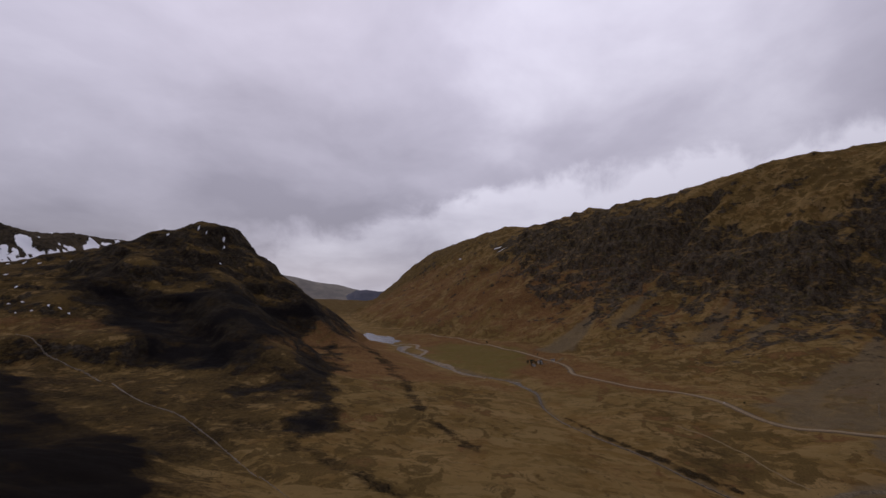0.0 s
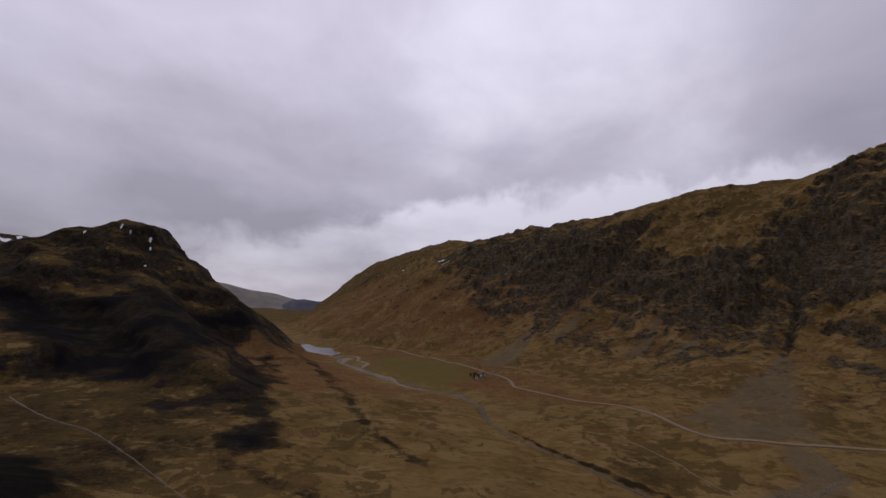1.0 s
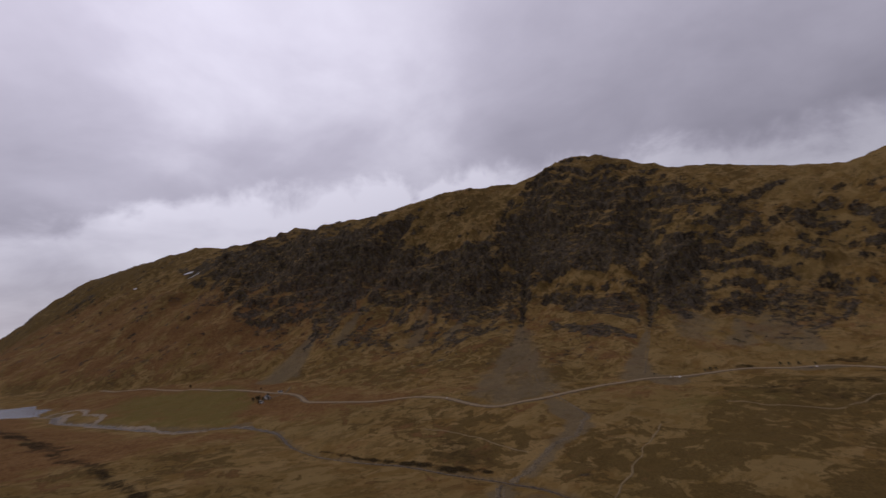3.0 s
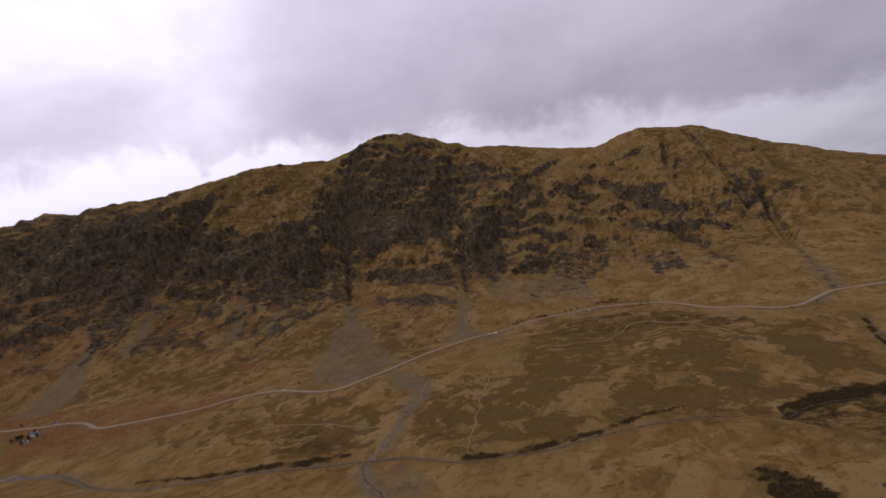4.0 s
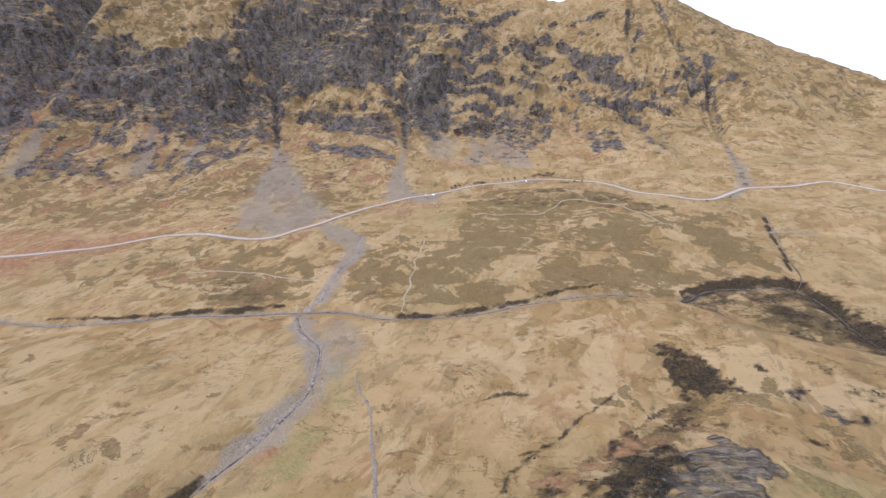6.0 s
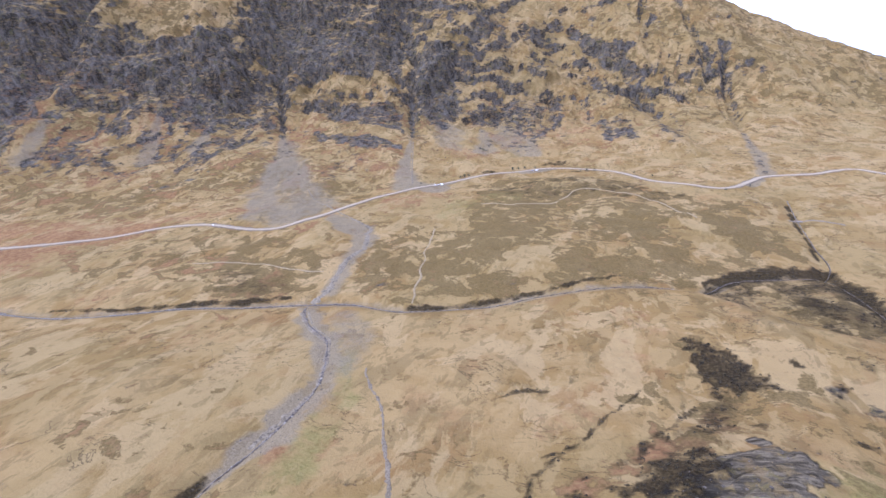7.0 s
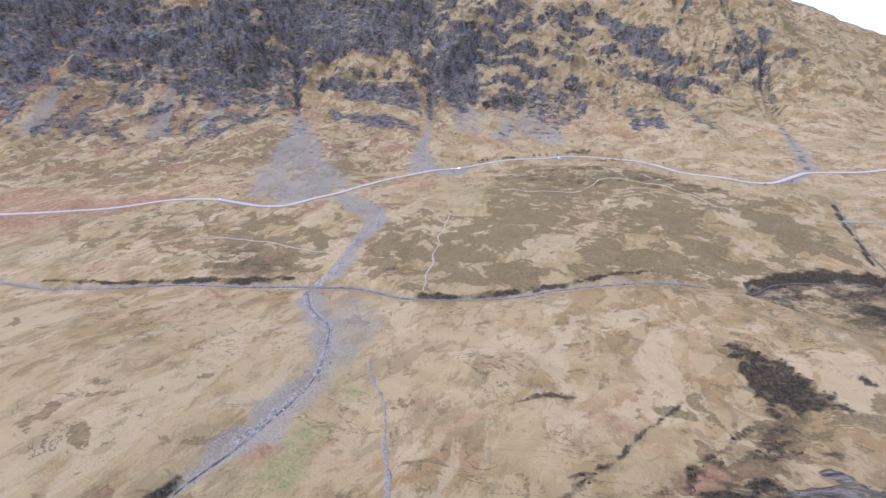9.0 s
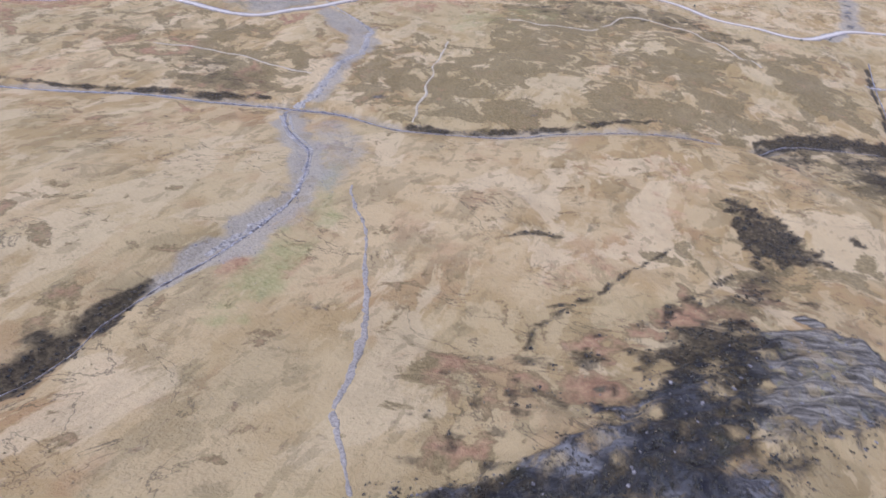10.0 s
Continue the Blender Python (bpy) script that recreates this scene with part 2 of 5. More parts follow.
    hill = soft_max(base + (zc - base) * np.interp(s, *ramp) * np.maximum(clear, smooth(1.1, 0.9, s)), tail, 20)
    hill = hill + 4 * fbm(x, y, 170, 45, 4) * clear * smooth(1.7, 1.2, s) * smooth(0.4, 0.8, s)
    on_hill = smooth(0.95, 0.6, s) * smooth(0, 0.12, s) * smooth(40, 110, zc)
    hill = hill + 5 * ridged(x, y, 120, 47, 4) * on_hill
    d, zc, a, side = near_line(x, y, HILL_FOOT)
    hill = soft_max(hill, base + (zc - base) * np.interp(d / (70 + 1.3 * zc) + 0.12 * wob, [-0.3, 0, 0.15, 0.4, 0.7, 1.0], [1.0, 1.0, 0.90, 0.55, 0.2, 0]) * smooth(5, 90, d_b), 14)
    on_hill = np.maximum(on_hill, smooth(1.0, 0.6, d / (70 + 1.3 * zc)) * smooth(20, 60, zc))
    t = (hill + 0.22 * y + 22 * fbm(x, y, 240, 49, 4)) / 58
    f = t - np.floor(t)
    hill = hill + on_hill * 58 * (0.24 + 0.2 * fbm(x, y, 210, 48, 2)) * (smooth(0.3, 0.7, f) - f)
    h = soft_max(h, hill, 12)
    # the spur below the camera, with the slabs of its nose
    d, zc, a, side = near_line(x, y, SPUR)
    wide = np.where(side > 0, 280, 330) * np.clip(zc / 90, 0.4, 2.2)
    s = d / wide + 0.05 * fbm(x, y, 120, 51, 4)
    prof = np.interp(s, [-0.2, 0, 0.15, 0.4, 0.7, 1.0], [1.0, 1.0, 0.92, 0.5, 0.16, 0])
    h = soft_max(h, base + (zc - base) * prof, 6)
    d, w, a, side = near_line(x, y, BROW)
    h = h + 10 * np.exp(-(d / np.where(side > 0, 20, 75)) ** 2)
    d, w, a, side = near_line(x, y, NOSE)
    slab = smooth(1.15, 0.55, d / w + 0.35 * fbm(x, y, 30, 53, 4))
    t = (h * 1.0 + 0.30 * x - 0.12 * y + 2.2 * fbm(x, y, 26, 55, 4)) / 5.5
    f = t - np.floor(t)
    h = h + slab * (5.5 * 0.55 * (smooth(0.5, 0.85, f) - f) + 1.0 * fbm((0.93 * x + 0.37 * y) * 0.16, 0.93 * y - 0.37 * x, 5, 57, 3) + 3)
    # the snowy mountain, far hills down the glen and the closing ground behind
    d, zc, a, side = near_line(x, y, SNOWY)
    h = np.maximum(h, zc - 0.5 * d + 15 * ridged(x, y, 190, 66, 4, 0.55) - 9)
    far = 26 * smooth(-3000, -4300, x) * (1 + 0.5 * fbm(x, y, 900, 61, 4))
    h = np.maximum(h, far - 40)
    behind = smooth(-2000, -3400, y) * smooth(-300, 600, x) * 620 + smooth(1300, 3200, x) * smooth(200, -900, y) * 420
    h = np.maximum(h, -60 + behind * (1 + 0.35 * fbm(x, y, 700, 71, 5)))
    crag = smooth(60, 200, h) * smooth(90, 260, d_w)
    h = h + crag * (fbm(x, y, 46, 81, 4) * 4) + zone * 3.5 * ridged(x, y * 0.6, 26, 85, 3) + fbm(x, y, 22, 91, 3) * 0.9 * smooth(6, 40, d_w)
    # the hollow of the loch, and the beds of the streams
    u, v = 0.80 * (x + 1228) + 0.60 * (y + 528), 0.80 * (y + 528) - 0.60 * (x + 1228)
    pool = np.hypot(u / 132, v / (58 + 22 * fbm(x, y, 90, 95, 3))) + 0.10 * fbm(x, y, 34, 96, 2)
    h = np.where(pool < 1.5, np.minimum(h, -22.5 + 7 * (pool - 1) + 0 * h), h)
    h = h - 3.0 * np.exp(-(d_r / 8) ** 2) - 3.5 * np.exp(-(d_b / 7) ** 2) * smooth(60, 200, np.hypot(x, y)) - 4 * np.exp(-(d_g / 9) ** 2)
    return h


# ---- materials ----
class Nodes:
    """Short hand for building a node material."""

    def __init__(self, name):
        self.mat = bpy.data.materials.new(name)
        self.mat.use_nodes = True
        self.n, self.l = self.mat.node_tree.nodes, self.mat.node_tree.links
        self.bsdf = self.n["Principled BSDF"]
        self.co = self.n.new("ShaderNodeTexCoord").outputs["Object"]

    def plug(self, slot, v):
        if isinstance(v, bpy.types.NodeSocket):
            self.l.new(v, slot)
        else:
            slot.default_value = v

    def noise(self, size, detail=4.0, rough=0.55, distortion=0.0, stretch=None, seed=0.0, turn=None):
        co = self.co
        if stretch or seed:
            m = self.n.new("ShaderNodeMapping")
            if turn is not None:
                m.vector_type = "TEXTURE"
                m.inputs["Rotation"].default_value = (0, 0, turn)
            m.inputs["Scale"].default_value = stretch or (1, 1, 1)
            m.inputs["Location"].default_value = (seed * 13.7, seed * 7.1, seed * 3.3)
            self.l.new(co, m.inputs[0])
            co = m.outputs[0]
        t = self.n.new("ShaderNodeTexNoise")
        self.l.new(co, t.inputs["Vector"])
        for key, v in (("Scale", 1.0 / size), ("Detail", detail), ("Roughness", rough), ("Distortion", distortion)):
            t.inputs[key].default_value = v
        return t.outputs[0]

    def math(self, op, a, b=0.0):
        t = self.n.new("ShaderNodeMath")
        t.operation = op
        self.plug(t.inputs[0], a)
        self.plug(t.inputs[1], b)
        return t.outputs[0]

    def step(self, v, a, b):
        t = self.n.new("ShaderNodeMapRange")
        t.interpolation_type = "SMOOTHSTEP"
        self.plug(t.inputs[0], v)
        t.inputs[1].default_value, t.inputs[2].default_value = a, b
        return t.outputs[0]

    def mix(self, fac, a, b):
        t = self.n.new("ShaderNodeMix")
        t.data_type = "RGBA"
        self.plug(t.inputs[0], fac)
        for slot, v in ((t.inputs[6], a), (t.inputs[7], b)):
            self.plug(slot, (*v, 1) if isinstance(v, tuple) and len(v) == 3 else v)
        return t.outputs[2]

    def attr(self, name):
        t = self.n.new("ShaderNodeAttribute")
        t.attribute_name = name
        s = self.n.new("ShaderNodeSeparateColor")
        self.l.new(t.outputs["Color"], s.inputs[0])
        return (*s.outputs, t.outputs["Alpha"])

    def bump(self, height, strength, distance, normal=None):
        t = self.n.new("ShaderNodeBump")
        t.inputs["Strength"].default_value, t.inputs["Distance"].default_value = strength, distance
        self.l.new(height, t.inputs["Height"])
        if normal:
            self.l.new(normal, t.inputs["Normal"])
        return t.outputs[0]

    def done(self, colour, rough=0.9, normal=None, metallic=0.0, specular=0.3):
        self.plug(self.bsdf.inputs["Base Color"], (*colour, 1) if isinstance(colour, tuple) else colour)
        self.plug(self.bsdf.inputs["Roughness"], rough)
        self.bsdf.inputs["Metallic"].default_value = metallic
        self.bsdf.inputs["Specular IOR Level"].default_value = specular
        if normal:
            self.l.new(normal, self.bsdf.inputs["Normal"])
        return self.mat


STRAW, TAWNY, OLIVE, RUSSET = (0.177, 0.115, 0.042), (0.134, 0.081, 0.0250), (0.058, 0.040, 0.0140), (0.112, 0.051, 0.0175)


def rock_colour(m):
    strata = m.noise(26.0, 9.0, 0.66, 0.5, (1.7, 1.7, 0.5))
    grain = m.noise(5.0, 6.0, 0.62, 0.3, (0.7, 0.7, 1.9))
    c = m.mix(m.step(strata, 0.35, 0.68), (0.0125, 0.0106, 0.0086), (0.087, 0.0715, 0.0520))
    c = m.mix(m.math("MULTIPLY", m.step(grain, 0.52, 0.70), 0.8), c, (0.100, 0.085, 0.066))
    crack = m.step(m.math("ABSOLUTE", m.math("SUBTRACT", m.noise(16.0, 8.0, 0.66, 0.9, (1.3, 1.3, 0.55), 4.0), 0.5)), 0.035, 0.004)
    c = m.mix(m.math("MULTIPLY", crack, 0.65), c, (0.006, 0.0055, 0.0054))
    moss = m.math("MULTIPLY", m.step(m.noise(14.0, 5.0, 0.6, seed=3.0), 0.55, 0.68), 0.7)
    return m.mix(moss, c, (0.060, 0.050, 0.016)), strata, grain


def ground_material():
    m = Nodes("moorland")
    rock, scree, heath, worn = m.attr("cover_a")
    bracken, green, dark, snow = m.attr("cover_b")
    edge = m.math("SUBTRACT", m.noise(7.0, 7.0, 0.68, 0.5), 0.5)
    wide = m.math("SUBTRACT", m.noise(34.0, 5.0, 0.6, 0.8, seed=1.0), 0.5)
    ragged = m.math("ADD", m.math("MULTIPLY", edge, 1.1), m.math("MULTIPLY", wide, 0.7))

    def part_of(mask, soft=0.10):
        return m.step(m.math("ADD", mask, ragged), 0.5 - soft, 0.5 + soft)

    tuss = m.noise(1.6, 5.0, 0.7)
    broad = m.step(m.noise(150.0, 4.0, 0.55, 0.3, seed=31.0), 0.42, 0.60)
    c = m.mix(m.step(m.noise(70.0, 6.0, 0.62, 0.6, seed=2.0), 0.40, 0.60), TAWNY, STRAW)
    c = m.mix(m.math("MULTIPLY", m.step(m.noise(46.0, 7.0, 0.62, 0.4, seed=7.0), 0.52, 0.62), 0.32), c, RUSSET)
    c = m.mix(m.math("MULTIPLY", m.step(m.noise(26.0, 7.0, 0.60, 0.45, (1.0, 0.55, 0.8), 5.0), 0.52, 0.57), 0.34), c, OLIVE)
    c = m.mix(m.math("MULTIPLY", m.step(m.noise(15.0, 7.0, 0.60, 0.45, (1.0, 0.55, 0.8), 12.0), 0.53, 0.56), 0.75), c, STRAW)
    c = m.mix(m.math("MULTIPLY", m.step(m.noise(36.0, 7.0, 0.60, 0.55, (1.0, 0.6, 0.8), 25.0), 0.53, 0.57), 0.66), c, (0.207, 0.139, 0.057))
    c = m.mix(m.math("MULTIPLY", m.step(m.noise(9.0, 6.0, 0.62, 0.4, (1.1, 0.6, 0.8), 14.0), 0.57, 0.61), 0.36), c, (0.052, 0.034, 0.011))
    c = m.mix(m.math("MULTIPLY", m.step(tuss, 0.50, 0.72), 0.24), c, (0.150, 0.106, 0.050))
    c = m.mix(m.math("MULTIPLY", m.step(m.noise(3.4, 6.0, 0.7, seed=9.0), 0.56, 0.72), 0.26), c, (0.042, 0.028, 0.011))
    c = m.mix(m.math("MULTIPLY", broad, 0.25), c, (0.118, 0.084, 0.028))
    crease = m.math("ABSOLUTE", m.math("SUBTRACT", m.noise(38.0, 6.0, 0.6, 1.6, (0.8, 1.3, 1.0), 17.0), 0.5))
    crease = m.math("MULTIPLY", m.step(crease, 0.014, 0.002), m.step(m.noise(60.0, 3.0, 0.5, seed=18.0), 0.48, 0.60))
    c = m.mix(m.math("MULTIPLY", crease, 0.6), c, (0.030, 0.021, 0.010))
    brown = m.mix(m.step(tuss, 0.35, 0.65), (0.054, 0.0350, 0.0115), (0.098, 0.0650, 0.0215))
    mottle = m.math("MULTIPLY", m.math("SUBTRACT", m.noise(27.0, 6.0, 0.56, 0.9, seed=15.0), 0.5), 3.4)
    c = m.mix(m.math("MULTIPLY", m.step(m.math("ADD", m.math("ADD", heath, ragged), mottle), 0.42, 0.54), 0.82), c, brown)
    rust = m.mix(m.step(m.noise(5.0, 6.0, 0.7, seed=4.0), 0.35, 0.65), (0.098, 0.046, 0.019), (0.170, 0.091, 0.036))
    c = m.mix(m.math("MULTIPLY", m.step(m.math("ADD", m.math("ADD", bracken, ragged), m.math("MULTIPLY", mottle, 0.6)), 0.25, 0.75), 0.75), c, rust)
    turf = m.mix(m.step(tuss, 0.35, 0.7), (0.088, 0.071, 0.018), (0.140, 0.112, 0.035))
    c = m.mix(m.math("MULTIPLY", part_of(green, 0.30), 0.85), c, turf)
    stone = m.mix(m.step(m.noise(1.1, 6.0, 0.75, seed=6.0), 0.35, 0.68), (0.084, 0.065, 0.039), (0.168, 0.130, 0.078))
    stone = m.mix(m.math("MULTIPLY", m.step(m.noise(16.0, 5.0, 0.6, seed=8.0), 0.5, 0.7), 0.55), stone, (0.076, 0.052, 0.023))
    c = m.mix(m.math("MULTIPLY", part_of(scree, 0.42), 0.74), c, stone)
    # the dark cover takes scrub colours, also where it stands for shade
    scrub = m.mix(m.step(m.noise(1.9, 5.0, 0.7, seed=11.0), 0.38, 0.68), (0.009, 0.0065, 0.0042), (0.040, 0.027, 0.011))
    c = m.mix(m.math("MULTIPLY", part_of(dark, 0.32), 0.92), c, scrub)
    # near-black layer: shade of the near slope and the hill, painted in
    deep_shade = m.step(m.math("ADD", dark, m.math("MULTIPLY", ragged, 0.5)), 1.05, 1.45)
    c = m.mix(m.math("MULTIPLY", deep_shade, 0.9), c, (0.0045, 0.0038, 0.0042))
    rc, strata, grain = rock_colour(m)
    pale = m.mix(m.step(m.noise(2.2, 7.0, 0.72, 0.05, (9.0, 0.9, 1.2), 6.0, math.radians(22)), 0.38, 0.64), (0.018, 0.014, 0.0090), (0.116, 0.089, 0.053))
    pale = m.mix(m.math("MULTIPLY", m.step(m.noise(7.0, 6.0, 0.64, 0.8, seed=29.0), 0.56, 0.62), 0.7), pale, (0.088, 0.066, 0.022))
    pale = m.mix(m.math("MULTIPLY", m.step(m.noise(9.0, 6.0, 0.66, 0.8, seed=23.0), 0.50, 0.66), 0.75), pale, (0.030, 0.025, 0.018))
    rc = m.mix(part_of(worn, 0.25), rc, pale)
    ribs = m.math("MULTIPLY", m.math("SUBTRACT", m.noise(15.0, 9.0, 0.66, 0.45, (0.6, 0.6, 1.7), 21.0), 0.5), 2.2)
    r = m.math("MULTIPLY", m.step(m.math("ADD", m.math("ADD", rock, ribs), m.math("MULTIPLY", ragged, 0.6)), 0.34, 0.70), 0.94)
    tuft = m.step(m.noise(9.0, 4.0, 0.58, 0.4, (0.8, 0.8, 1.6), 33.0), 0.53, 0.60)
    r = m.math("MULTIPLY", r, m.math("SUBTRACT", 1.0, m.math("MULTIPLY", tuft, 0.38)))
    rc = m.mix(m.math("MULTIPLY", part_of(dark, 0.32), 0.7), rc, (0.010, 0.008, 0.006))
    rc = m.mix(m.math("MULTIPLY", deep_shade, 0.85), rc, (0.0045, 0.0042, 0.0052))
    c = m.mix(r, c, rc)
    s = part_of(snow, 0.05)
    c = m.mix(s, c, (0.82, 0.84, 0.88))
    relief = m.math("ADD", m.math("MULTIPLY", tuss, 0.7), m.math("MULTIPLY", m.math("MULTIPLY", m.math("ADD", strata, grain), r), 1.5))
    relief = m.math("ADD", relief, m.math("MULTIPLY", edge, 1.2))
    n = m.bump(relief, 0.75, 1.3)
    return m.done(c, 0.95, n, specular=0.02)


def stone_material(name, low, high, size=0.8, rough=0.85):
    m = Nodes(name)
    a, b = m.noise(size, 6.0, 0.7), m.noise(size * 9, 4.0, 0.6, seed=2.0)
    c = m.mix(m.step(a, 0.35, 0.68), low, high)
    c = m.mix(m.math("MULTIPLY", m.step(b, 0.5, 0.7), 0.45), c, tuple(v * 0.55 for v in low))
    return m.done(c, rough, m.bump(a, 0.5, 0.25), specular=0.08)


def water_material(name, white, start):
    m = Nodes(name)
    ripple = m.noise(1.4, 5.0, 0.65)
    foam = m.math("MULTIPLY", m.step(m.noise(2.6, 6.0, 0.75, 0.6, seed=3.0), start, start + 0.08), white)
    bed = m.mix(m.step(m.noise(2.4, 6.0, 0.75, seed=5.0), 0.42, 0.60), (0.024, 0.016, 0.008), (0.086, 0.060, 0.034))
    c = m.mix(foam, bed, (0.230, 0.190, 0.140))
    return m.done(c, m.math("ADD", m.math("MULTIPLY", foam, 0.3), 0.42), m.bump(ripple, 0.5, 0.4), specular=0.12)


def still_water_material():
    m = Nodes("still_water")
    return m.done((0.030, 0.030, 0.034), 0.24, m.bump(m.noise(3.0, 4.0, 0.6), 0.2, 0.3), specular=0.3)


def leaf_material(name, low, high):
    m = Nodes(name)
    info = m.n.new("ShaderNodeNewGeometry")
    c = m.mix(info.outputs["Random Per Island"], low, high)
    c = m.mix(m.math("MULTIPLY", m.noise(2.5, 3.0), 0.5), c, low)
    return m.done(c, 0.85, specular=0.2)


def paint_material(name, colour, rough=0.6, worn=0.12):
    m = Nodes(name)
    a = m.noise(0.5, 5.0, 0.7)
    c = m.mix(m.math("MULTIPLY", m.step(a, 0.45, 0.75), worn * 3), colour, tuple(v * 0.6 for v in colour))
    return m.done(c, rough, m.bump(a, 0.15, 0.02))


def glass_material(name):
    return Nodes(name).done((0.02, 0.022, 0.026), 0.08, specular=0.7)


MOOR = ground_material()
ASPHALT = stone_material("asphalt", (0.190, 0.142, 0.084), (0.265, 0.200, 0.122), 0.5)
GRIT = stone_material("pale_grit", (0.080, 0.058, 0.033), (0.150, 0.114, 0.070), 0.9)
PATH_STONE = stone_material("path_stone", (0.070, 0.052, 0.030), (0.180, 0.139, 0.086), 1.6)
TRACK = stone_material("trodden_earth", (0.130, 0.092, 0.044), (0.215, 0.158, 0.082), 0.8)
BOULDER = stone_material("boulder_stone", (0.032, 0.025, 0.018), (0.115, 0.088, 0.060), 0.9)
WATER, BROKEN, STILL = water_material("water", 0.5, 0.57), water_material("broken_water", 0.6, 0.53), still_water_material()
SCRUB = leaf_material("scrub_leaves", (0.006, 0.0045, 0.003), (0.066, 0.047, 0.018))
CROWN = leaf_material("crown_leaves", (0.010, 0.014, 0.008), (0.040, 0.046, 0.020))
TUFT = leaf_material("tussock_blades", (0.116, 0.077, 0.026), (0.168, 0.116, 0.046))
BARK = stone_material("bark", (0.045, 0.036, 0.028), (0.110, 0.090, 0.070), 0.3)
LIME = paint_material("limewash", (0.46, 0.44, 0.40))
SLATE = stone_material("slate", (0.055, 0.057, 0.064), (0.110, 0.112, 0.122), 0.4, 0.6)
DOOR = paint_material("door_paint", (0.060, 0.075, 0.080))
GLASS = glass_material("glass")
RUBBER = Nodes("rubber").done((0.018, 0.018, 0.019), 0.8)
TIMBER = stone_material("weathered_timber", (0.140, 0.110, 0.080), (0.270, 0.225, 0.175), 0.2)


# ---- the ground ----
def steps(*runs):
    out = []
    for a, b, d in runs:
        out += list(np.arange(a, b, d))
    return np.array(out + [runs[-1][1]])


GX = steps((-4600, -2900, 40), (-2900, -1800, 18), (-1800, -1100, 9), (-1100, 60, 4.6), (60, 215, 3.2), (215, 420, 2.0), (420, 560, 4), (560, 1000, 9), (1000, 1800, 25), (1800, 4400, 80))
GY = steps((-3900, -3000, 40), (-3000, -1500, 20), (-1500, -700, 10), (-700, -290, 6), (-290, -230, 3.2), (-230, -60, 2.0), (-60, 90, 3.2), (90, 700, 4.8), (700, 1350, 5), (1350, 1600, 9), (1600, 2600, 40), (2600, 4500, 120))
XX, YY = np.meshgrid(GX, GY)
ZZ = land(XX, YY)

ROAD = [(-1260, -330), (-1050, -190), (-820, -80), (-690, -32), (-622, 10), (-545, 6), (-474, 28), (-412, 84), (-362, 126), (-304, 150), (-241, 151), (-200, 158), (-166, 182), (-142, 250),
        (-122, 335), (-72, 397), (-10, 492), (60, 558), (145, 614), (258, 602), (328, 533), (400, 484), (440, 488), (472, 530), (496, 562), (530, 574), (568, 582), (618, 602), (650, 572), (690, 540), (760, 560), (900, 640), (1300, 700)]


def curve(line, gap=5.0):
    """A polyline rounded through its points, with a point about every gap metres."""
    p = np.array([q[:2] for q in line], float)
    p = np.vstack([2 * p[0] - p[1], p, 2 * p[-1] - p[-2]])
    out = []
    for i in range(1, len(p) - 2):
        n = max(2, int(np.hypot(*(p[i + 1] - p[i])) / gap))
        for t in np.arange(n) / n:
            out.append(0.5 * (2 * p[i] + (p[i + 1] - p[i - 1]) * t + (2 * p[i - 1] - 5 * p[i] + 4 * p[i + 1] - p[i + 2]) * t * t + (3 * p[i] - p[i - 1] - 3 * p[i + 1] + p[i + 2]) * t ** 3))
    out.append(p[-2])
    return np.array(out)


def grade(z, line, half, soft, gap=6.0):
    """Level the ground across a line, as a road bed is cut into a slope."""
    c = curve(line, gap)
    zc = land(c[:, 0], c[:, 1])
    k = np.hanning(15)
    zc = np.convolve(np.pad(zc, 7, mode="edge"), k / k.sum(), mode="valid")
    box = (XX > c[:, 0].min() - 40) & (XX < c[:, 0].max() + 40) & (YY > c[:, 1].min() - 40) & (YY < c[:, 1].max() + 40)
    xs, ys = XX[box], YY[box]
    d, v, a, side = near_line(xs, ys, [(*p, q) for p, q in zip(c[::2], zc[::2])])
    w = smooth(half + soft, half, d)
    z[box] = z[box] * (1 - w) + v * w
    return z


ZZ = grade(ZZ, ROAD, 8, 12)


def height_at(x, y):
    """The height of the ground sheet itself."""
    x, y = np.atleast_1d(np.asarray(x, float)), np.atleast_1d(np.asarray(y, float))
    i, j = np.clip(np.searchsorted(GX, x) - 1, 0, len(GX) - 2), np.clip(np.searchsorted(GY, y) - 1, 0, len(GY) - 2)
    u, v = (x - GX[i]) / (GX[i + 1] - GX[i]), (y - GY[j]) / (GY[j + 1] - GY[j])
    return (ZZ[j, i] * (1 - u) + ZZ[j, i + 1] * u) * (1 - v) + (ZZ[j + 1, i] * (1 - u) + ZZ[j + 1, i + 1] * u) * v


def stroke(line, soft=0.5, warp=0.3, size=40):
    """Cover along a line of (x, y, half width): 1 inside, 0 outside."""
    xs, ys = [p[0] for p in line], [p[1] for p in line]
    reach = 2.5 * max(p[2] for p in line)
    out = np.zeros(XX.shape)
    i0, i1 = np.searchsorted(GX, (min(xs) - reach, max(xs) + reach))
    j0, j1 = np.searchsorted(GY, (min(ys) - reach, max(ys) + reach))
    x, y = XX[j0:j1, i0:i1], YY[j0:j1, i0:i1]
    d, w, a, side = near_line(x, y, line)
    out[j0:j1, i0:i1] = smooth(1 + soft, 1 - soft, d / w + warp * fbm(x, y, size, 201, 3))
    return out


def strokes(*lines, **how):
    out = 0
    for line in lines:
        out = np.maximum(out, stroke(line, **how))
    return out


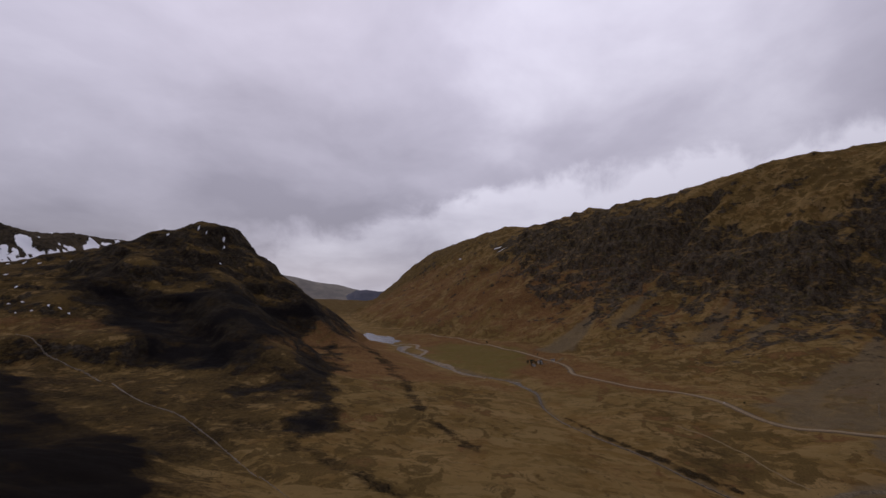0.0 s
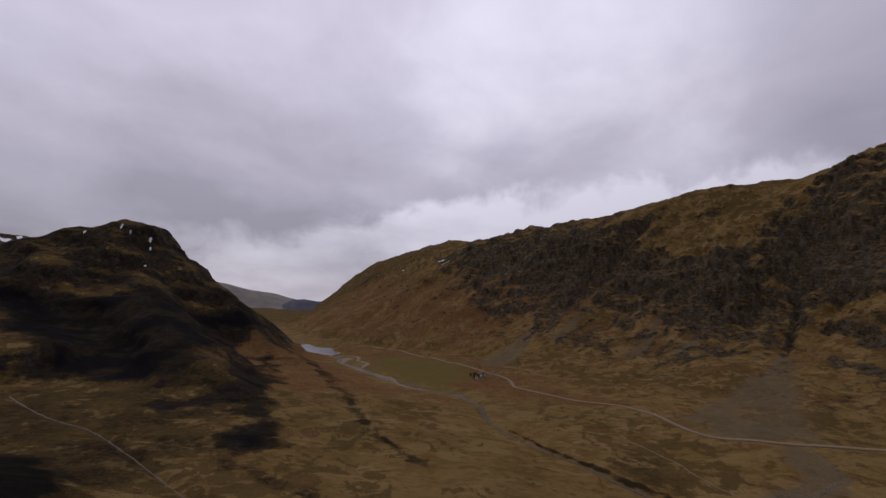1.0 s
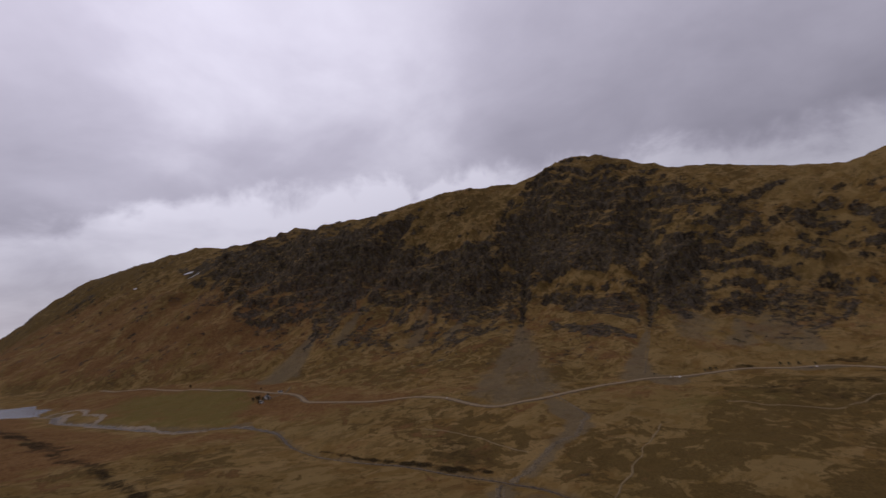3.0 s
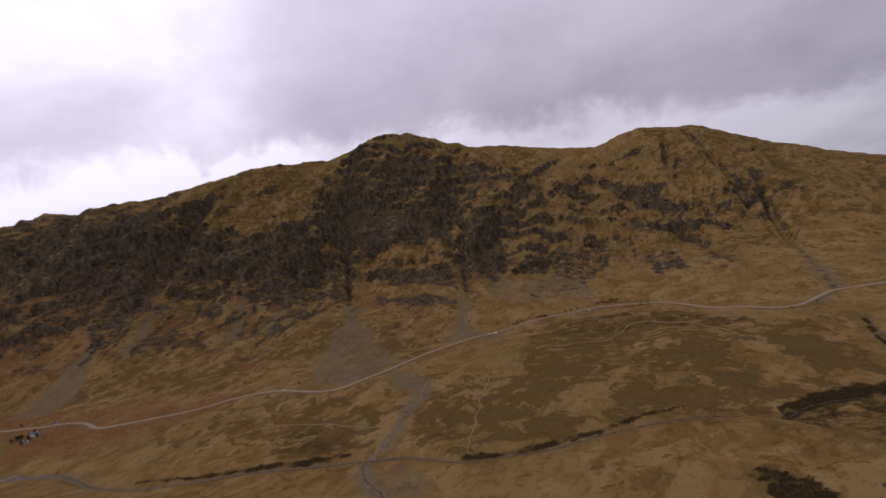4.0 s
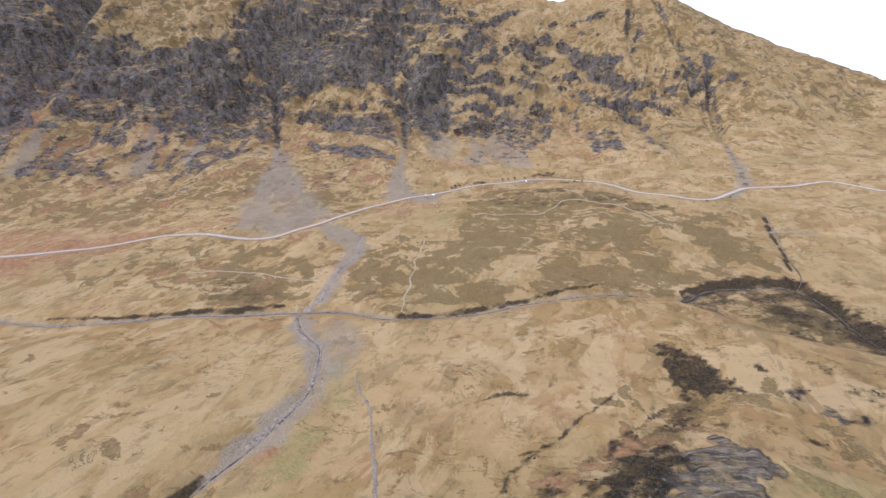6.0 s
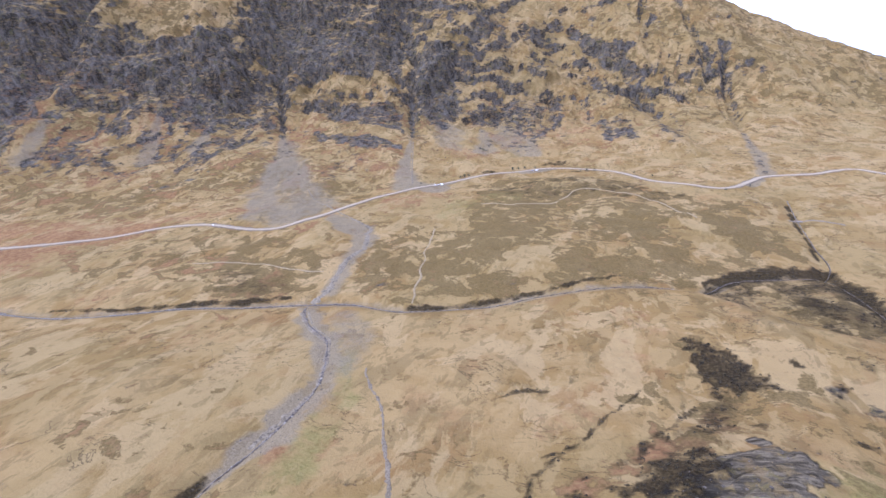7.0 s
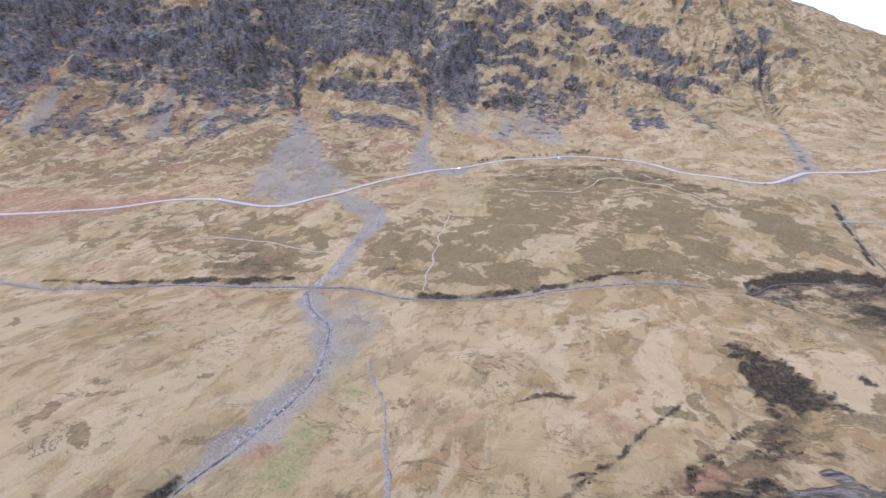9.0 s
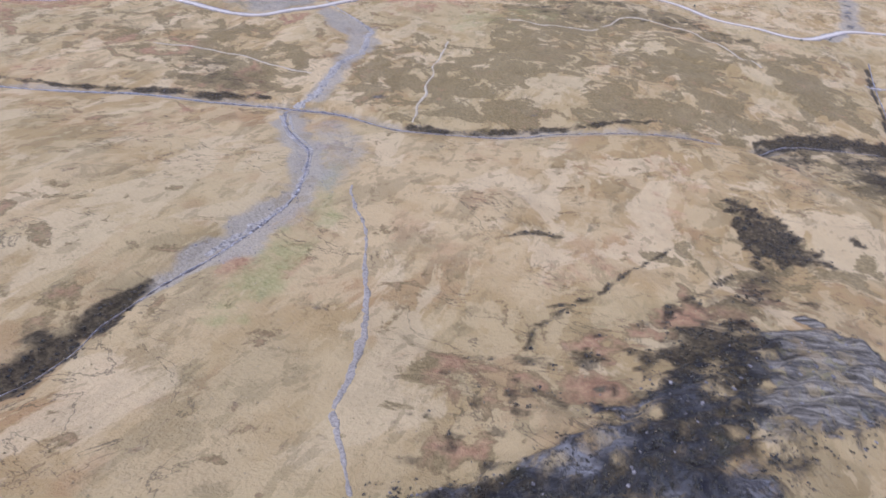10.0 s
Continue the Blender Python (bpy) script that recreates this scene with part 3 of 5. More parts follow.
def area(poly, soft=8, warp=8, size=26):
    """Cover inside an outline, with a soft and uneven edge."""
    xs, ys = [p[0] for p in poly], [p[1] for p in poly]
    reach = soft + 2 * warp + 5
    out = np.zeros(XX.shape)
    i0, i1 = np.searchsorted(GX, (min(xs) - reach, max(xs) + reach))
    j0, j1 = np.searchsorted(GY, (min(ys) - reach, max(ys) + reach))
    x, y = XX[j0:j1, i0:i1], YY[j0:j1, i0:i1]
    loop = [(*p, 0) for p in poly] + [(*poly[0], 0)]
    d = near_line(x, y, loop)[0]
    odd = np.zeros(x.shape, bool)
    for (ax, ay, _), (bx, by, _) in zip(loop, loop[1:]):
        if ay != by:
            odd ^= ((ay > y) != (by > y)) & (x < ax + (bx - ax) * (y - ay) / (by - ay))
    out[j0:j1, i0:i1] = smooth(soft, -soft, np.where(odd, -d, d) + warp * fbm(x, y, size, 205, 4))
    return out


slope = np.hypot(np.gradient(ZZ, GX, axis=1), np.gradient(ZZ, GY, axis=0))
d_river = near_line(XX, YY, RIVER)[0]
foot_y, crest_y = along_x(XX, FOOT), along_x(XX, CREST)
low_z, top_z = along_x(XX, CRAG_LOW), along_x(XX, CRAG_TOP)
w1, w2, w3 = fbm(XX, YY, 90, 301, 5), fbm(XX, YY, 240, 311, 4), fbm(XX, YY, 36, 321, 4)
face = smooth(60, 160, YY - foot_y) * (YY < crest_y + 20)
craggy = face * smooth(-60, 30, ZZ - low_z + 30 * w1) * smooth(30, -40, ZZ - top_z + 30 * w1) * smooth(-2300, -1750, XX) * smooth(520, 200, XX)
skirts = face * smooth(-200, -40, ZZ - low_z) * smooth(60, -20, ZZ - low_z) * smooth(-1500, -900, XX) * smooth(500, 200, XX)
ledge = fbm(XX + 0.5 * ZZ, (ZZ - 0.16 * XX) * 2.4, 95, 371, 5, 0.6)
streak = fbm(XX * 1.5 + 0.3 * YY, ZZ * 0.42, 46, 381, 5, 0.6)
west = smooth(-980, -1120, XX)
rock = craggy * (0.12 + 0.10 * west + (0.30 + 0.22 * west) * smooth(-0.35, 0.45, 0.7 * ledge + 0.6 * streak + 0.35 * (slope - 1.0) + 0.20 * west - 0.04))
rock = np.maximum(rock, (0.36 + 0.30 * smooth(-480, -580, XX)) * skirts * smooth(-0.1, 0.5, 0.7 * ledge + 0.6 * streak + 0.3 * w1))
blotch = fbm(XX + 0.45 * YY, 0.30 * YY, 34, 391, 5, 0.6) + 0.5 * fbm(XX, YY, 110, 395, 3)
rock = np.maximum(rock, 0.74 * face * smooth(38, 85, ZZ) * smooth(40, -10, ZZ - low_z) * smooth(-1060, -960, XX) * smooth(-520, -600, XX) * smooth(0.12, 0.42, blotch))
rock = np.maximum(rock, face * smooth(1.15, 1.7, slope + 0.3 * w3) * 0.8)
streaks = face * smooth(-100, 200, XX) * smooth(0.05, 0.6, 0.6 * ledge + 0.7 * streak + 0.3 * (slope - 0.6))
rock = np.maximum(rock, 0.26 * streaks)
rock = np.maximum(rock, 0.55 * face * smooth(-1000, -1400, XX) * smooth(0.1, 0.6, 0.5 * ledge + 0.8 * streak))
hill_d = np.minimum(near_line(XX, YY, HILL)[0], near_line(XX, YY, HILL_NOSE)[0])
on_hill = smooth(720, 500, hill_d) * smooth(-10, 40, ZZ) * (YY < -250) * (XX < 60)
rock = np.maximum(rock, on_hill * smooth(0.25, 0.85, slope + 0.28 * w1 + 0.30 * ledge) * 0.8)
# rocky outlines on the hill, kept also as a mask for painted shade
hill_shade = np.zeros(XX.shape)
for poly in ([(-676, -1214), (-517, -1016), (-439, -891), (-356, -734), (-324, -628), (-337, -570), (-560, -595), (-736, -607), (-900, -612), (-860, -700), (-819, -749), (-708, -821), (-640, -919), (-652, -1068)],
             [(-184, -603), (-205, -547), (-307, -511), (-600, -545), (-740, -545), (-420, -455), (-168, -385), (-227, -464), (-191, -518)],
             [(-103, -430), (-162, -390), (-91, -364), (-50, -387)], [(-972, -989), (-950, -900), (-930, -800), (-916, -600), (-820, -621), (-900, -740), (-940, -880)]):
    hill_shade = np.maximum(hill_shade, area(poly, 30, 30, 70))
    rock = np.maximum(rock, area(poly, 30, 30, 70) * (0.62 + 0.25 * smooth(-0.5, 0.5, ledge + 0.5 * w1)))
rock = np.maximum(rock, area([(-2099, -65), (-1984, 60), (-1433, 303), (-1110, 505), (-1040, 545), (-950, 610), (-830, 690), (-813, 760), (-560, 640), (-660, 554), (-855, 493), (-1009, 365), (-920, 200), (-1208, 186), (-1490, 79)], 20, 26, 70) * (0.56 + 0.30 * smooth(-0.6, 0.4, ledge + 0.6 * streak)))
nose_d, nose_w, _, _ = near_line(XX, YY, NOSE)
nose = smooth(1.15, 0.6, nose_d / nose_w + 0.35 * fbm(XX, YY, 30, 53, 4))
# grassy shelves and bowls in the face, and the walls of rock between them
shelves = np.zeros(XX.shape)
for poly in ([(-621, 774), (-513, 826), (-350, 909), (-310, 840), (-426, 799), (-541, 746), (-614, 747)], [(-606, 733), (-490, 691), (-314, 667), (-225, 680), (-222, 643), (-371, 647), (-492, 668), (-548, 641)],
             [(-1093, 539), (-1090, 721), (-1020, 870), (-900, 1000), (-821, 858), (-794, 777), (-809, 690), (-947, 620)], [(-78, 1122), (56, 1164), (220, 1055), (153, 975), (20, 1000), (-47, 1020)]):
    shelves = np.maximum(shelves, area(poly, 14, 14, 40))
rock = rock * (1 - 0.85 * shelves * smooth(0.5, -0.1, ledge + 0.5 * streak))
walls = (([(-1056, 413), (-1014, 522), (-949, 603), (-793, 736), (-734, 745), (-676, 768), (-590, 680), (-640, 590), (-710, 510), (-799, 460), (-888, 420), (-945, 349)], 0.52),
         ([(-809, 869), (-796, 938), (-620, 945), (-380, 1015), (-325, 895), (-485, 845), (-623, 782), (-680, 775), (-743, 789)], 0.68), ([(-823, 983), (-616, 1099), (-390, 1243), (-235, 1152), (-341, 1017), (-620, 945), (-796, 938)], 0.44),
         ([(-537, 739), (-382, 789), (-290, 813), (-232, 695), (-326, 688), (-491, 722)], 0.66), ([(-477, 659), (-366, 640), (-218, 636), (-192, 612), (-291, 580), (-433, 618)], 0.72), ([(-328, 982), (-204, 1001), (-142, 870), (-150, 761), (-248, 797)], 0.68),
         ([(-233, 1146), (-104, 1152), (-74, 1108), (-180, 1041)], 0.52), ([(-142, 870), (-53, 960), (85, 1007), (139, 965), (94, 799), (1, 820), (-99, 841)], 0.50), ([(202, 932), (288, 887), (305, 796), (229, 800)], 0.52),
         ([(235, 1056), (300, 1074), (418, 770), (363, 762)], 0.40), ([(-1170, 365), (-1035, 475), (-985, 365), (-920, 175), (-1100, 200)], 0.62))
for poly, depth in walls:
    rock = np.maximum(rock, area(poly, 12, 14, 36) * (depth - 0.03 + 0.26 * smooth(-0.5, 0.5, ledge + 0.6 * streak)))
rock = np.maximum(rock, nose * (0.45 + 0.2 * smooth(0.1, 0.8, slope)))
rock = np.maximum(rock, 0.75 * smooth(1.15, 1.7, slope) * smooth(150, 400, ZZ) * (1 - shelves))
slabs = area([(342, -120), (362, -100), (377, -104), (375, -130), (364, -152), (345, -168), (326, -186), (333, -150)], 3, 8, 14)
rock = np.maximum(rock, 0.9 * slabs)
snow_d = near_line(XX, YY, SNOWY)[0]
on_snowy = smooth(900, 500, snow_d) * (YY < -1900) * (XX < 300)
rock = np.maximum(rock, on_snowy * 0.9)
for line in GULLIES[:4] + GULLIES[7:]:
    rock = np.maximum(rock, 0.8 * stroke([(x, y, 0.7 * w) for x, y, w in line], 0.6, 0.5, 24))
for line in GULLIES[4:7]:
    rock = np.maximum(rock, (0.40 + 0.15 * w3) * stroke([(x, y, 0.6 * w) for x, y, w in line], 0.7, 0.5, 30))

FAN = [(-535, 615, 4), (-490, 560, 10), (-440, 500, 17)]
CONE = [(-525, 605), (-440, 460), (-392, 345), (-320, 250), (-262, 186), (-200, 172), (-168, 190), (-152, 262), (-150, 302), (-240, 375), (-320, 446), (-435, 546)]
WASH = [(-150, 262), (-120, 250), (-96, 238), (-45, 217), (-14, 187), (-6, 149), (6, 85), (28, 34), (10, 24), (-8, 68), (-28, 138), (-46, 172), (-82, 186), (-120, 215)]
GRAVEL = [(113, -212, 2), (113, -192, 5), (114, -168, 10), (115, -144, 14), (111, -112, 13), (100, -84, 11), (77, -53, 10), (46, -32, 10), (16, -6, 9)]
FAN_TWO = [(-192, 655, 4), (-160, 560, 12), (-120, 470, 26), (-80, 425, 36), (-30, 432, 22)]
SCREE_WEST = [(-965, 170, 14), (-905, 95, 36), (-845, 35, 48)]
LAYBYS = [[(-60, 436, 9), (-20, 470, 9)], [(95, 580, 12), (145, 606, 12)], [(470, 505, 8), (488, 545, 9)]]
scree = strokes(FAN, FAN_TWO, SCREE_WEST, soft=0.45, warp=0.35, size=60)
scree = np.maximum(scree, area(CONE, 22, 14, 50) * (0.80 + 0.40 * fbm((0.6 * XX - 0.8 * YY) * 0.12, 0.8 * XX + 0.6 * YY, 20, 359, 3)))
scree = np.maximum(scree, 0.9 * area(WASH, 5, 6, 24))
scree = np.maximum(scree, 0.62 * np.maximum(area([(-193, 787), (-130, 662), (-69, 666), (-110, 802)], 16, 16, 40), area([(-39, 852), (-22, 744), (67, 674), (92, 739), (24, 851)], 16, 16, 40)))
scree = np.maximum(scree, 1.0 * strokes(GRAVEL, soft=0.5, warp=0.8, size=22))
scree = np.maximum(scree, strokes(*LAYBYS, soft=0.3, warp=0.2, size=10))
scree = np.maximum(scree, 0.75 * strokes([(-700, 560, 6), (-640, 430, 18)], [(-800, 500, 5), (-700, 350, 20)], [(-60, 800, 10), (-20, 690, 26)], [(60, 800, 8), (90, 700, 20)],
                                         [(-950, 330, 6), (-880, 220, 22)], [(514, 860, 5), (512, 700, 12), (506, 590, 14)], soft=0.5, warp=0.4, size=30))
scree = np.maximum(scree, 0.55 * smooth(9, 4, d_river + 3 * w3) * smooth(480, 440, XX))
scree = np.maximum(scree, 0.7 * smooth(20, 6, near_line(XX, YY, RIVER[2:9])[0] + 10 * w1))
scree = np.maximum(scree, 0.55 * stroke([(60, -10, 14), (100, -40, 16), (112, -90, 14)], 0.5, 0.3, 20))

islands = np.maximum(area([(165, 155), (185, 210), (220, 195), (235, 140), (215, 110), (185, 115)], 6, 14, 24), area([(330, 290), (375, 320), (415, 225), (390, 220), (350, 260)], 6, 12, 24))
heath = area([(6, 224), (81, 264), (60, 400), (24, 470), (102, 529), (232, 527), (313, 470), (454, 390), (470, 233), (390, 180), (340, 128), (264, 118), (200, 85), (109, 30), (40, 40), (8, 106), (-8, 160)], 14, 16, 40) * (0.50 + 0.36 * smooth(-0.4, 0.5, w1 + 0.5 * w3))
heath = heath * (1 - 0.8 * islands)
heath = np.maximum(heath, area([(-200, 40), (-240, 100), (-172, 150), (-100, 126), (-22, 98), (-8, 40), (-52, 0), (-113, -20)], 12, 18, 30) * (0.50 + 0.30 * smooth(-0.3, 0.4, w1)))
heath = np.maximum(heath, (0.55 + 0.2 * w3) * area([(375, 130), (400, 112), (424, 72), (446, 45), (500, 40), (525, 100), (492, 192), (440, 188), (395, 165)], 5, 8, 20))
heath = np.maximum(heath, (0.30 + 0.30 * smooth(-0.3, 0.4, w3)) * area([(233, -171), (263, -172), (279, -152), (305, -112), (340, -66), (362, -62), (360, -92), (318, -130), (307, -166), (295, -191), (271, -213), (249, -223), (229, -222), (227, -197)], 6, 8, 20))
heath = np.maximum(heath, (0.42 + 0.2 * w3) * np.maximum(area([(300, -60), (340, -35), (400, -25), (455, -60), (430, -130), (390, -150), (380, -100), (345, -95), (318, -115)], 10, 14, 30), 0.3 * area([(20, -120), (60, -112), (95, -150), (105, -212), (60, -260), (0, -200)], 10, 14, 30)))
heath = np.maximum(heath, (0.30 + 0.4 * smooth(-0.1, 0.6, w2 + 0.5 * w1)) * smooth(0, -250, XX) * smooth(30, 120, d_river))
heath = np.maximum(heath, 0.8 * smooth(-380, -470, YY) * smooth(-200, 60, XX))
heath = np.maximum(heath, on_hill * (0.72 + 0.3 * smooth(-0.2, 0.5, w2)))
bracken = np.maximum(skirts, face * smooth(120, 0, ZZ - low_z) * smooth(-1300, -900, XX) * smooth(420, 150, XX)) * (0.16 + 0.30 * smooth(-0.3, 0.5, w1) + 0.10 * smooth(-650, -900, XX))
bracken = np.maximum(bracken, (0.62 + 0.4 * w1) * smooth(-3200, -2200, XX) * smooth(-800, -1050, XX) * smooth(-20, 120, YY - foot_y) * smooth(420, 200, ZZ))
bracken = np.maximum(bracken, (0.84 + 0.40 * w1) * smooth(-300, -480, XX - 240 * smooth(-80, 20, YY - foot_y)) * smooth(-1500, -1100, XX) * smooth(20, 60, d_river) * (ZZ < 90) * (0.2 + 0.8 * smooth(30, -80, YY - foot_y)))
bracken = np.maximum(bracken, 0.45 * smooth(0.25, 0.7, w1) * smooth(150, -150, XX) * (ZZ < 120))
bracken = np.maximum(bracken, strokes([(300, 60, 10), (312, 20, 14), (308, -15, 10)], [(262, -108, 9), (278, -94, 13)], [(130, -175, 8), (150, -160, 9)], [(-60, 330, 40), (-30, 380, 30)], soft=0.5, warp=0.4, size=16) * 0.45)
bracken = np.maximum(bracken, (0.34 + 0.4 * w3) * area([(233, -171), (263, -172), (279, -152), (305, -112), (340, -66), (362, -62), (360, -92), (318, -130), (307, -166), (295, -191), (249, -223)], 8, 10, 20))
heath = np.maximum(heath, (0.36 + 0.2 * w1) * face * smooth(50, 300, XX) * smooth(60, 160, ZZ))
heath = np.maximum(heath, (0.46 + 0.2 * w3) * strokes([(350, 0, 14), (360, -30, 20), (360, -60, 20), (352, -88, 14)], soft=0.6, warp=0.5, size=18))
heath = np.maximum(heath, (0.42 + 0.30 * w1) * face * smooth(-850, -1150, XX) * (1 - 0.8 * shelves))
heath = np.maximum(heath, 0.9 * smooth(-2100, -2500, XX))
green = area([(-1080, -290), (-900, -50), (-640, -45), (-540, -150), (-665, -270), (-900, -360)], 60, 40, 90) * 0.66
green = np.maximum(green, 0.42 * area([(376, -112), (405, -97), (440, -95), (430, -125), (380, -165), (368, -150)], 8, 10, 20))
green = np.maximum(green, strokes([(40, 330, 50), (110, 400, 40)], soft=0.6, warp=0.4, size=30) * 0.36)
green = np.maximum(green, (0.42 + 0.3 * w3) * area([(80, -51), (112, -60), (130, -90), (149, -117), (157, -144), (165, -176), (166, -198), (153, -211), (141, -203), (130, -165), (122, -117), (104, -80)], 8, 8, 24))
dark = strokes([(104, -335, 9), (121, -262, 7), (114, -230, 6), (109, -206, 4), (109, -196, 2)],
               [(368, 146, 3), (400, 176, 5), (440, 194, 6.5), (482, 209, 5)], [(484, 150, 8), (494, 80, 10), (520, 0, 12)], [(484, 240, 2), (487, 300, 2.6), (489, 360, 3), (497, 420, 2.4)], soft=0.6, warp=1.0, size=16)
# the first line paints the soft shading along the edge of the hill's nose
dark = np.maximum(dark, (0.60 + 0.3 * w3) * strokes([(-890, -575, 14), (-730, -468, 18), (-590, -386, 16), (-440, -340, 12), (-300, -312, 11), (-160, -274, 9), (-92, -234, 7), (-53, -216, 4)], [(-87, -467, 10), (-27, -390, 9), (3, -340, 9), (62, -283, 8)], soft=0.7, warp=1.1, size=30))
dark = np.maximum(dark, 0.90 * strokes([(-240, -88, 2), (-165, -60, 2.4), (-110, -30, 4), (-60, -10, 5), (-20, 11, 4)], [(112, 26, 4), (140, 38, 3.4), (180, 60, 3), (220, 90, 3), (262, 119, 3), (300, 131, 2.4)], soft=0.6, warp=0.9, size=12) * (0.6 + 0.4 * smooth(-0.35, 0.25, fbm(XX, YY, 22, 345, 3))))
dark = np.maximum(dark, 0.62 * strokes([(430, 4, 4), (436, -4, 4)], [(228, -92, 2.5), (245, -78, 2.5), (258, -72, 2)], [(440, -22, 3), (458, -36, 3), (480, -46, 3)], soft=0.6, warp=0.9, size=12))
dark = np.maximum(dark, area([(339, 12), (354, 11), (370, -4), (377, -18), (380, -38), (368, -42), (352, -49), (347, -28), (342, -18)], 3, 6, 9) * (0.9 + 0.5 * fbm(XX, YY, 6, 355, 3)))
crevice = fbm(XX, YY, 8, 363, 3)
# shadows in the crevices of the outcrops, painted as dark strokes
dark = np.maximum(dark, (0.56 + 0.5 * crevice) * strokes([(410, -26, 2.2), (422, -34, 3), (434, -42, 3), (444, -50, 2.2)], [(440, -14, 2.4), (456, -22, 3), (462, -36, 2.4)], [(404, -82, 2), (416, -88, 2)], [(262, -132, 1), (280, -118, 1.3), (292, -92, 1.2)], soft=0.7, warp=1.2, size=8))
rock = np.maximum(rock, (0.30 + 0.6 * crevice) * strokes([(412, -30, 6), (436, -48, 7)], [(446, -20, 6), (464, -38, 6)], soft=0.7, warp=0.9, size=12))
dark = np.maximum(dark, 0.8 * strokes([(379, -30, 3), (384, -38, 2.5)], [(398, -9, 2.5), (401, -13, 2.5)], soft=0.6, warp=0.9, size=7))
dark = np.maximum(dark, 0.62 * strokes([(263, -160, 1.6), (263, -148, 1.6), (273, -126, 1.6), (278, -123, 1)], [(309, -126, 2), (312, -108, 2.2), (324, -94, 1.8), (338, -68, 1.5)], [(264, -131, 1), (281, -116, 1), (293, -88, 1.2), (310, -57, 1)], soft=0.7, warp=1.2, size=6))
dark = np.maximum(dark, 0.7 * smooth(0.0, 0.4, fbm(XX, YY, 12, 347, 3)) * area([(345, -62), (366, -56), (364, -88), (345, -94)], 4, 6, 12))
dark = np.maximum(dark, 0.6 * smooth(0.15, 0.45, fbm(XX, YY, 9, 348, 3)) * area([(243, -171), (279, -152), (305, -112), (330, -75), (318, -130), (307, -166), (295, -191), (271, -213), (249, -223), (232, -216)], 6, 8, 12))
# dark heather beside the slabs, with the shadow of the gully painted in
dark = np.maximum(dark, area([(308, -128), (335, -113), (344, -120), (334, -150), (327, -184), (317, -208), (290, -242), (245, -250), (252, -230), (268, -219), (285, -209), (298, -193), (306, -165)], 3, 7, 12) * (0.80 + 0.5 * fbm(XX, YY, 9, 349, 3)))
# the near slope lies in shade: painted near-black through the dark cover
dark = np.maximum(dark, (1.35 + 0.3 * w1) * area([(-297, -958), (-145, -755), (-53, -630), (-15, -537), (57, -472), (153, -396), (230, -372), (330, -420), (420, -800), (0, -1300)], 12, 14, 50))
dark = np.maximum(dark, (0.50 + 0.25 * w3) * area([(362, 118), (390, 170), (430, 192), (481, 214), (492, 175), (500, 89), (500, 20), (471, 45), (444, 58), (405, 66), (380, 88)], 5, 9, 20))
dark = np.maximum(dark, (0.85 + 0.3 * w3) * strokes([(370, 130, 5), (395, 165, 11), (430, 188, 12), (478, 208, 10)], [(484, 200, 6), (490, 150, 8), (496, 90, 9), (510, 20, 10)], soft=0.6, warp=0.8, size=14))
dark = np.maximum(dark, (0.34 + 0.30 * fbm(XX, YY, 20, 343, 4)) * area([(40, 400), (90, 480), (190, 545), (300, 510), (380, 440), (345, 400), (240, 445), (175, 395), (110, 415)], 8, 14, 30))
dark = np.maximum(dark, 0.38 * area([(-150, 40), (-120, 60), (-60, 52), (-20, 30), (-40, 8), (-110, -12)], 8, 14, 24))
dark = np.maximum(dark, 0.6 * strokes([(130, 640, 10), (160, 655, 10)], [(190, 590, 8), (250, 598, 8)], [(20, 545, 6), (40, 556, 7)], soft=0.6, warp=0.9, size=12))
# hillside shade painted over these outlines, the hill and the side-valley floor
dark = np.maximum(dark, hill_shade * (1.25 + 0.4 * w1 + 0.3 * ledge))
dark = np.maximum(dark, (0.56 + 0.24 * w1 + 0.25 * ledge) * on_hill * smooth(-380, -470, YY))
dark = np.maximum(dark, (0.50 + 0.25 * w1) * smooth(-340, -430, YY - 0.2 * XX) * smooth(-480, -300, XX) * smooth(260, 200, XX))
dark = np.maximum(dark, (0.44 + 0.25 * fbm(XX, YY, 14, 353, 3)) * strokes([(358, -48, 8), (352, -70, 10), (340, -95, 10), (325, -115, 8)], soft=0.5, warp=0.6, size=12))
snow = on_snowy * smooth(0.0, 0.35, fbm(0.8 * XX - 0.6 * YY, 0.22 * snow_d, 62, 351, 4) + 0.5 * fbm(XX, YY, 260, 361, 2) + 0.45 * smooth(20, 160, snow_d) - 0.34)


def sheet(name, gx, gy, gz):
    nx, ny = len(gx), len(gy)
    xx, yy = np.meshgrid(gx, gy)
    co = np.stack([xx, yy, gz], -1).reshape(-1, 3).astype(np.float32)
    i = (np.arange(ny - 1)[:, None] * nx + np.arange(nx - 1)[None, :]).ravel()
    quads = np.stack([i, i + 1, i + 1 + nx, i + nx], -1).astype(np.int32)
    return mesh_of(name, co, quads)


def mesh_of(name, co, faces, flat=False):
    """A mesh from arrays: places (n, 3) and faces (m, 3 or 4)."""
    me = bpy.data.meshes.new(name)
    me.vertices.add(len(co))
    me.vertices.foreach_set("co", np.ascontiguousarray(co, dtype=np.float32).ravel())
    me.loops.add(faces.size)
    me.loops.foreach_set("vertex_index", np.ascontiguousarray(faces, dtype=np.int32).ravel())
    me.polygons.add(len(faces))
    me.polygons.foreach_set("loop_start", np.arange(0, faces.size, faces.shape[1], dtype=np.int32))
    me.polygons.foreach_set("use_smooth", np.full(len(faces), not flat))
    me.update(calc_edges=True)
    return me


